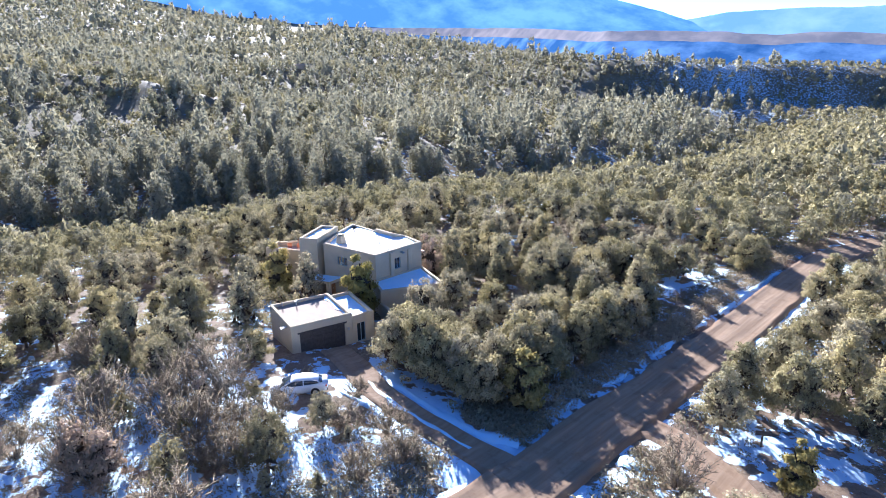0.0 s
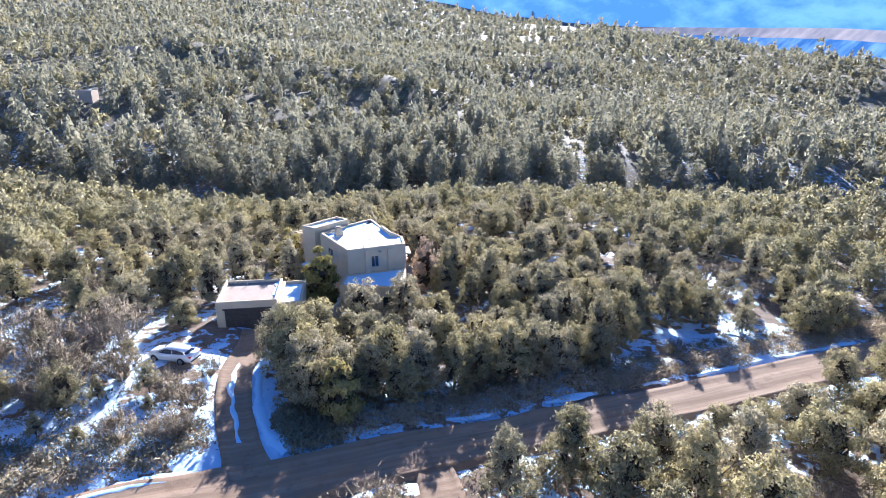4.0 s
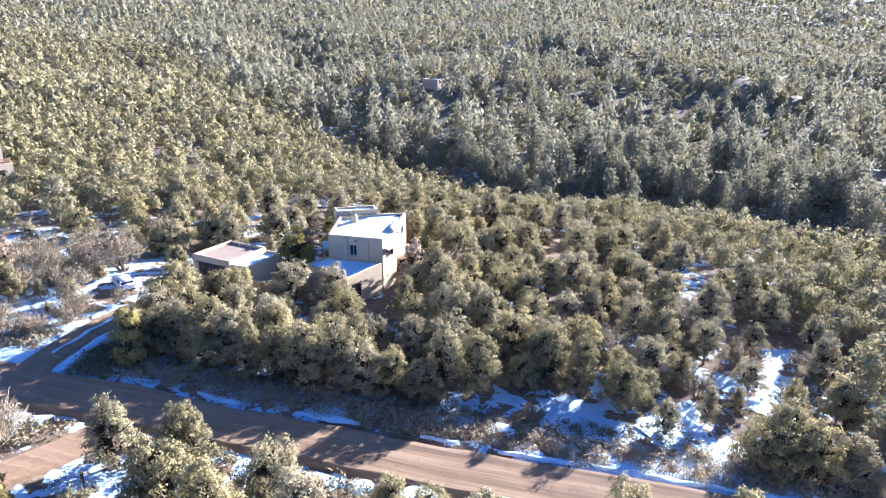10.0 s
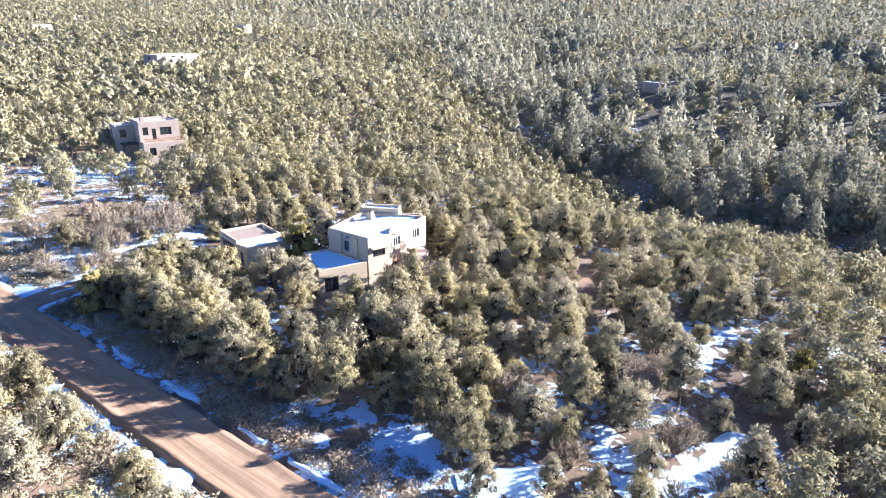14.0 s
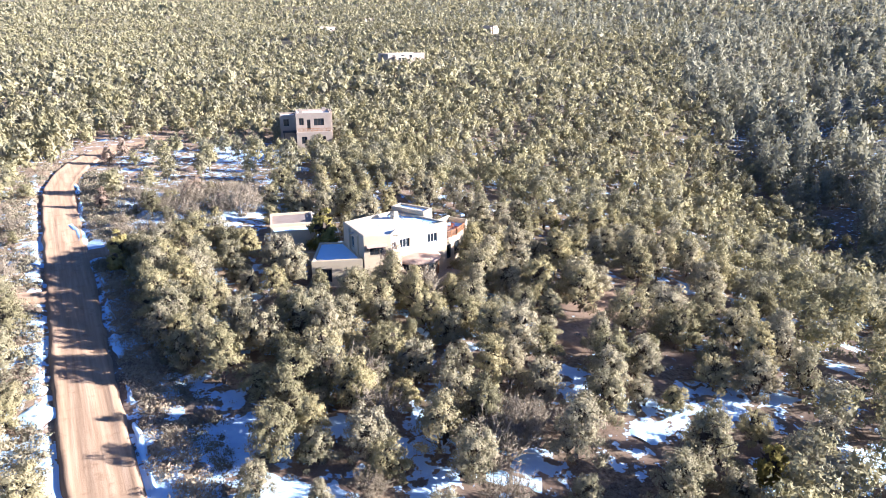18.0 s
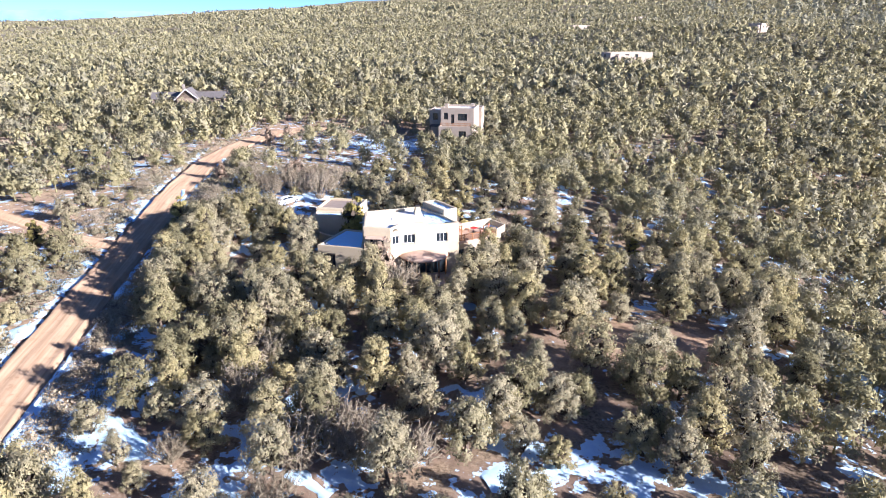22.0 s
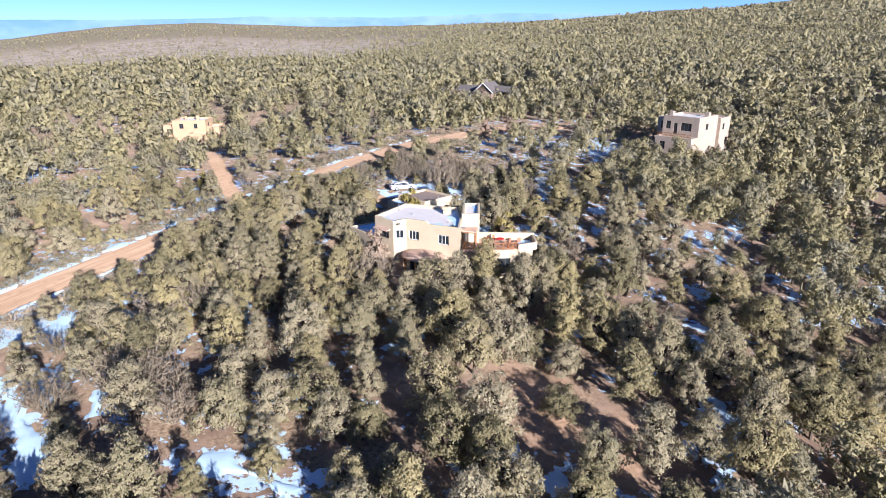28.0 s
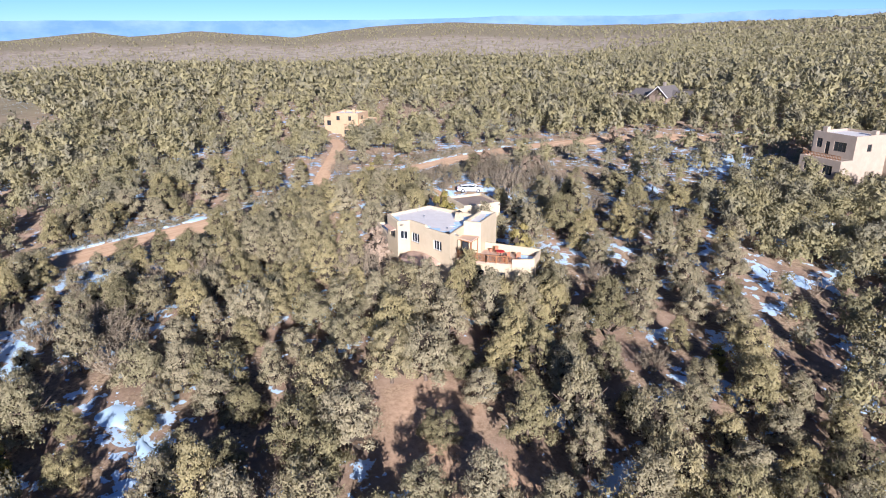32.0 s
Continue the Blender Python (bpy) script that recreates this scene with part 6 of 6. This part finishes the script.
def sedan(x, y, heading, label):
    """A four-door saloon, its nose along +x before it is turned."""
    car = thing("car", label, "car", at=pose(x, y, ground_at(x, y) - 0.03, 0, 0, heading))

    def body_ring(s):
        px, half, lo, belt = s
        return [(px, -half * 0.86, lo), (px, -half, lo + 0.16), (px, -half, belt - 0.18), (px, -half * 0.93, belt), (px, 0, belt + 0.03),
                (px, half * 0.93, belt), (px, half, belt - 0.18), (px, half, lo + 0.16), (px, half * 0.86, lo)]

    part("body", loft([(-2.42, 0.66, 0.45, 0.84), (-2.34, 0.82, 0.3, 0.98), (-1.9, 0.9, 0.26, 1.03), (-1.2, 0.92, 0.22, 1.0), (0.0, 0.92, 0.21, 0.95), (0.9, 0.92, 0.22, 0.93),
                       (1.5, 0.9, 0.25, 0.86), (2.1, 0.84, 0.28, 0.74), (2.36, 0.68, 0.34, 0.62), (2.44, 0.5, 0.4, 0.55)], body_ring), CAR_WHITE, car, smooth=True)

    def cabin_ring(s):
        px, half, base, top, pinch = s
        return [(px, -half, base), (px, -half * pinch, top - 0.06), (px, -half * pinch * 0.85, top), (px, half * pinch * 0.85, top), (px, half * pinch, top - 0.06), (px, half, base)]

    part("windows", loft([(-2.1, 0.72, 0.97, 1.0, 0.95), (-1.25, 0.8, 0.96, 1.31, 0.8), (-0.5, 0.82, 0.95, 1.38, 0.78), (0.25, 0.82, 0.94, 1.36, 0.78), (1.45, 0.76, 0.88, 0.9, 0.95)], cabin_ring), GLASS, car, "dark tinted windows", True)

    def roof_ring(s):
        px, half, top = s
        return [(px, -half, top - 0.07), (px, -half * 0.86, top), (px, half * 0.86, top), (px, half, top - 0.07), (px, half * 0.8, top - 0.06), (px, -half * 0.8, top - 0.06)]

    part("roof", loft([(-1.7, 0.62, 1.2), (-1.2, 0.66, 1.355), (-0.5, 0.67, 1.42), (0.2, 0.67, 1.4), (0.62, 0.64, 1.28)], roof_ring), CAR_WHITE, car, smooth=True)
    for side in (-1, 1):
        for px, a, b in ((0.5, 1.35, 0.1), (-0.45, -0.45, 0.0), (-1.5, -2.0, 0.1)):
            part("pillar", beam((a, side * 0.8, 0.93), (px, side * 0.64, 1.31), 0.045, 6), CAR_WHITE, car)
        part("mirror", box(0.78, 0.95, side * 0.98 - 0.1, side * 0.98 + 0.1, 0.95, 1.08, 0.03), CAR_WHITE, car)
        part("headlight", box(2.02, 2.3, side * 0.66 - 0.13, side * 0.66 + 0.13, 0.6, 0.7, 0.02), LAMP_CLEAR, car)
        part("tail_light", box(-2.41, -2.2, side * 0.68 - 0.15, side * 0.68 + 0.15, 0.76, 0.9, 0.02), LAMP_RED, car)
        for px in (0.55, -0.55):
            part("door_handle", box(px - 0.1, px + 0.1, side * 0.925 - 0.02, side * 0.925 + 0.02, 0.8, 0.84, 0.01), CAR_WHITE, car)
        for px in (1.45, -1.4):
            part("wheel_arch", beam((px, side * 0.75, 0.34), (px, side * 0.925, 0.34), 0.38, 16), DARK_PLASTIC, car)
            wheel = new("wheel")
            wheel.parent = car
            bm = bmesh.new()
            bmesh.ops.create_cone(bm, cap_ends=True, segments=20, radius1=0.33, radius2=0.33, depth=0.22, matrix=Matrix.Translation((px, side * 0.84, 0.33)) @ Matrix.Rotation(math.pi / 2, 4, "X"))
            part("tyre", bm, RUBBER, wheel)
            bm = bmesh.new()
            bmesh.ops.create_cone(bm, cap_ends=True, segments=14, radius1=0.22, radius2=0.2, depth=0.03, matrix=Matrix.Translation((px, side * 0.955, 0.33)) @ Matrix.Rotation(math.pi / 2, 4, "X"))
            part("rim", bm, METAL, wheel)
    part("bumper", box(-2.46, -2.3, -0.7, 0.7, 0.34, 0.5, 0.04), DARK_PLASTIC, car)
    part("grille", box(2.36, 2.46, -0.45, 0.45, 0.36, 0.5, 0.02), DARK_PLASTIC, car)
    part("plate_bar", box(-2.475, -2.4, -0.25, 0.25, 0.6, 0.72), METAL, car)
    return car


sedan(18.4, -23.5, math.degrees(math.atan2(-4.2, -3.4)), "white four-door saloon car parked beside the driveway")


# ---- neighbours ----
def adobe(name, label, x, y, turn, vols, material, base=None, roof=None):
    """A house as adobe volumes: (x0, x1, y0, y1, low, high, holes by wall)."""
    h = thing(name, label, "house", at=pose(x, y, ground_at(x, y) if base is None else base, 0, 0, turn))
    for x0, x1, y0, y1, lo, hi, holes in vols:
        poly = [(x0, y0), (x1, y0), (x1, y1), (x0, y1)]
        part("wall", shell(poly, lo, hi, 0.35, holes), material, h)
        part("roof", prism(inset(poly, 0.33), hi - 0.75, hi - 0.45), roof or ROOF, h)
        for e, hs in holes.items():
            for q in hs:
                window(h, poly, e, q, lights=3 if q[1] - q[0] > 1.6 else 2, frame_material=WOOD_DARK, sill=False)
    return h


pink = adobe("adobe_house", "pale pink stepped adobe house with terraces and dark windows", -24.3, -79.0, -19, [
    (0, 9.0, -12, -3.0, -4, 8.7, {2: [(0.8, 2.0, 5.6, 7.4), (2.8, 3.7, 4.4, 7.0), (4.6, 7.2, 5.4, 7.2)], 3: [(3.4, 4.6, 5.6, 7.0)]}),
    (-0.8, 8.0, -17.0, -12.0, -3, 8.0, {3: [(1.2, 2.2, 5.2, 6.6), (3.2, 4.2, 1.6, 3.2)]}),
    (0, 9.0, -3.0, 0, -4, 4.2, {2: [(1.2, 2.6, 1.2, 3.0), (5.4, 7.4, 1.2, 3.0)]}),
    (9.0, 13.2, -15, -8, -3, 7.6, {1: [(1.6, 3.0, 4.8, 6.4)], 2: [(0.9, 2.3, 4.8, 6.6)]})], STUCCO_PALE, 3.7)
part("chimney", box(7.2, 8.2, -5.0, -4.0, 8.1, 9.6, 0.1), STUCCO_PALE, pink)
part("chimney", box(1.0, 2.0, -10.4, -9.4, 8.1, 9.3, 0.1), STUCCO_PALE, pink)
rail = new("railing")
rail.parent = pink
for z in (4.45, 5.0):
    part("rail", box(0.3, 8.7, -0.2, -0.1, z, z + 0.1), WOOD, rail)
for i in range(26):
    part("baluster", box(0.35 + i * 0.325, 0.43 + i * 0.325, -0.18, -0.12, 4.1, 5.02), WOOD, rail)
part("pergola", box(9.0, 12.6, -7.9, -4.6, 3.4, 3.6), WOOD_DARK, pink)
for x in (9.3, 12.3):
    part("pergola_post", box(x - 0.1, x + 0.1, -4.9, -4.7, -3, 3.42), WOOD_DARK, pink)

adobe("adobe_house", "long low cream adobe house deep in the woods", -144, -266, 8, [
    (-13, 13, -5, 5, -6, 4.2, {2: [(3, 5, 1.6, 3.2), (9, 11.5, 1.6, 3.2), (15, 17, 1.6, 3.2)], 1: [(3, 5, 1.6, 3.2)]}), (3, 10, 5, 8, -6, 2.6, {2: [(2, 4, 0.2, 1.8)]})], STUCCO_PALE, 16.4)
gold = adobe("adobe_house", "small golden adobe house above the dirt road", 114, -58, 32, [
    (-5.0, 4.6, -4, 4, -4, 5.2, {2: [(2.0, 3.2, 2.8, 4.2), (6.2, 7.2, 2.8, 4.2)], 3: [(2.5, 4.0, 2.6, 4.2)]}),
    (-8.6, -5.0, -3, 3.2, -4, 3.3, {3: [(2.0, 3.6, 0.8, 2.3)]}), (4.6, 8.0, -3.6, 2.0, -4, 3.6, {2: [(1.0, 2.4, 0.8, 2.4)]}), (-6.5, -1.0, 4.0, 8.0, -5, 1.9, {2: [(1.0, 2.4, -1.4, 0.4)], 3: [(1.0, 2.2, -1.4, 0.4)]})], STUCCO_GOLD, 1.7)
part("chimney", box(-2.0, -1.2, -1.0, -0.2, 4.8, 6.1, 0.08), STUCCO_GOLD, gold)
part("chimney", box(1.8, 2.4, -1.6, -1.0, 4.8, 5.8, 0.06), STUCCO_GOLD, gold)


def gabled(x, y, turn, base):
    """A dark-roofed house: a gable towards the road and two long wings."""
    h = thing("gabled_house", "brown house with dark gabled roof and white gable trim", "house", at=pose(x, y, base, 0, 0, turn))

    def roof(x0, x1, y0, y1, lo, hi, along):
        bm = bmesh.new()
        if along == "x":
            ym = (y0 + y1) / 2
            a = [(x0, y0, lo), (x1, y0, lo), (x1, ym, hi), (x0, ym, hi)], [(x0, y1, lo), (x0, ym, hi), (x1, ym, hi), (x1, y1, lo)]
        else:
            xm = (x0 + x1) / 2
            a = [(x0, y0, lo), (xm, y0, hi), (xm, y1, hi), (x0, y1, lo)], [(x1, y0, lo), (x1, y1, lo), (xm, y1, hi), (xm, y0, hi)]
        for q in a:
            f = bm.faces.new([bm.verts.new(p) for p in q])
        bmesh.ops.remove_doubles(bm, verts=bm.verts, dist=0.001)
        bmesh.ops.solidify(bm, geom=bm.faces[:], thickness=0.22)
        return bm

    brown = plain("brown_siding", (0.2, 0.15, 0.11), (0.32, 0.25, 0.19), 2, 0.9)
    part("wall", shell([(-13, -4), (13, -4), (13, 4), (-13, 4)], -2, 3.2, 0.3, {2: [(2, 4, 0.8, 2.2), (6, 8, 0.8, 2.2), (19, 21, 0.8, 2.2), (23, 25, 0.8, 2.2)]}, 0), brown, h)
    part("roof", roof(-13.6, 13.6, -4.8, 4.8, 3.1, 5.2, "x"), ROOF_DARK, h)
    part("wall", prism([(-3.5, 4.02), (3.5, 4.02), (3.5, 7.5), (-3.5, 7.5)], -2, 3.4), brown, h)
    bm = bmesh.new()
    bm.faces.new([bm.verts.new(p) for p in ((-3.5, 7.5, 3.4), (3.5, 7.5, 3.4), (0, 7.5, 6.4))])
    bmesh.ops.solidify(bm, geom=bm.faces[:], thickness=0.2)
    part("gable", bm, brown, h)
    part("roof", roof(-4.4, 4.4, -4.6, 8.2, 2.9, 6.8, "y"), ROOF_DARK, h)
    for s in (-1, 1):
        part("gable_trim", beam((s * 4.4, 8.25, 2.85), (0, 8.25, 6.75), 0.16, 4), WHITE_PAINT, h)
    part("chimney", box(1.6, 2.6, -1.2, -0.2, 5.2, 7.9, 0.05), STONE, h)
    return h


gabled(69, -173, 3, 5.0)
for x, y, turn, w, d, hi in ((-646, -40, 80, 16, 9, 5), (-634, -24, 60, 9, 7, 4), (-630, 204, 40, 16, 9, 4.5), (-636, 443, 40, 18, 10, 5.5), (-306, -124, 60, 12, 8, 5.5), (-302, -55, 70, 11, 8, 5), (-407, -222, 50, 14, 8, 4.5), (-230, 407, 25, 20, 9, 4.5), (-262, 372, 40, 10, 8, 4)):
    adobe("adobe_house", "far low house with a snowy flat roof in the woods", x, y, turn, [(-w / 2, w / 2, -d / 2, d / 2, -4, hi, {})], STUCCO_PALE, None, SNOW)

red_roof = plain("red_roof_coating", (0.36, 0.1, 0.08), (0.48, 0.16, 0.12), 1.0, 0.85, bump=0.2)
adobe("adobe_house", "far pale house with a low red roof", -225, -590, 15, [(-10, 10, -5, 5, -6, 4.6, {2: [(3, 5, 1.0, 2.4), (13, 15, 1.0, 2.4)]})], STUCCO_PALE, 32.6, red_roof)
adobe("adobe_house", "far cream adobe house among junipers", -326, -433, 35, [(-9, 7, -5, 5, -6, 4.8, {2: [(3, 5, 1.4, 3.0), (10, 12, 1.4, 3.0)]}), (7.1, 12, -3, 4, -6, 3.4, {})], STUCCO_PALE, 32.4)
adobe("adobe_house", "tiny far white house on the slope", -462, -992, 20, [(-12, 12, -6, 6, -3, 5.0, {2: [(4, 8, 1.4, 3.2)]})], STUCCO_PALE, None)

# ---- small things by the road ----
post = thing("sign_post", "small wooden sign on a post by the side drive", "sign", at=pose(49.5, -3.6, ground_at(49.5, -3.6), 0, 0, 30))
part("post", box(-0.06, 0.06, -0.06, 0.06, -0.3, 1.5, 0.01), WOOD_DARK, post)
part("board", box(-0.55, 0.55, -0.09, -0.05, 1.05, 1.45, 0.01), WOOD_DARK, post)
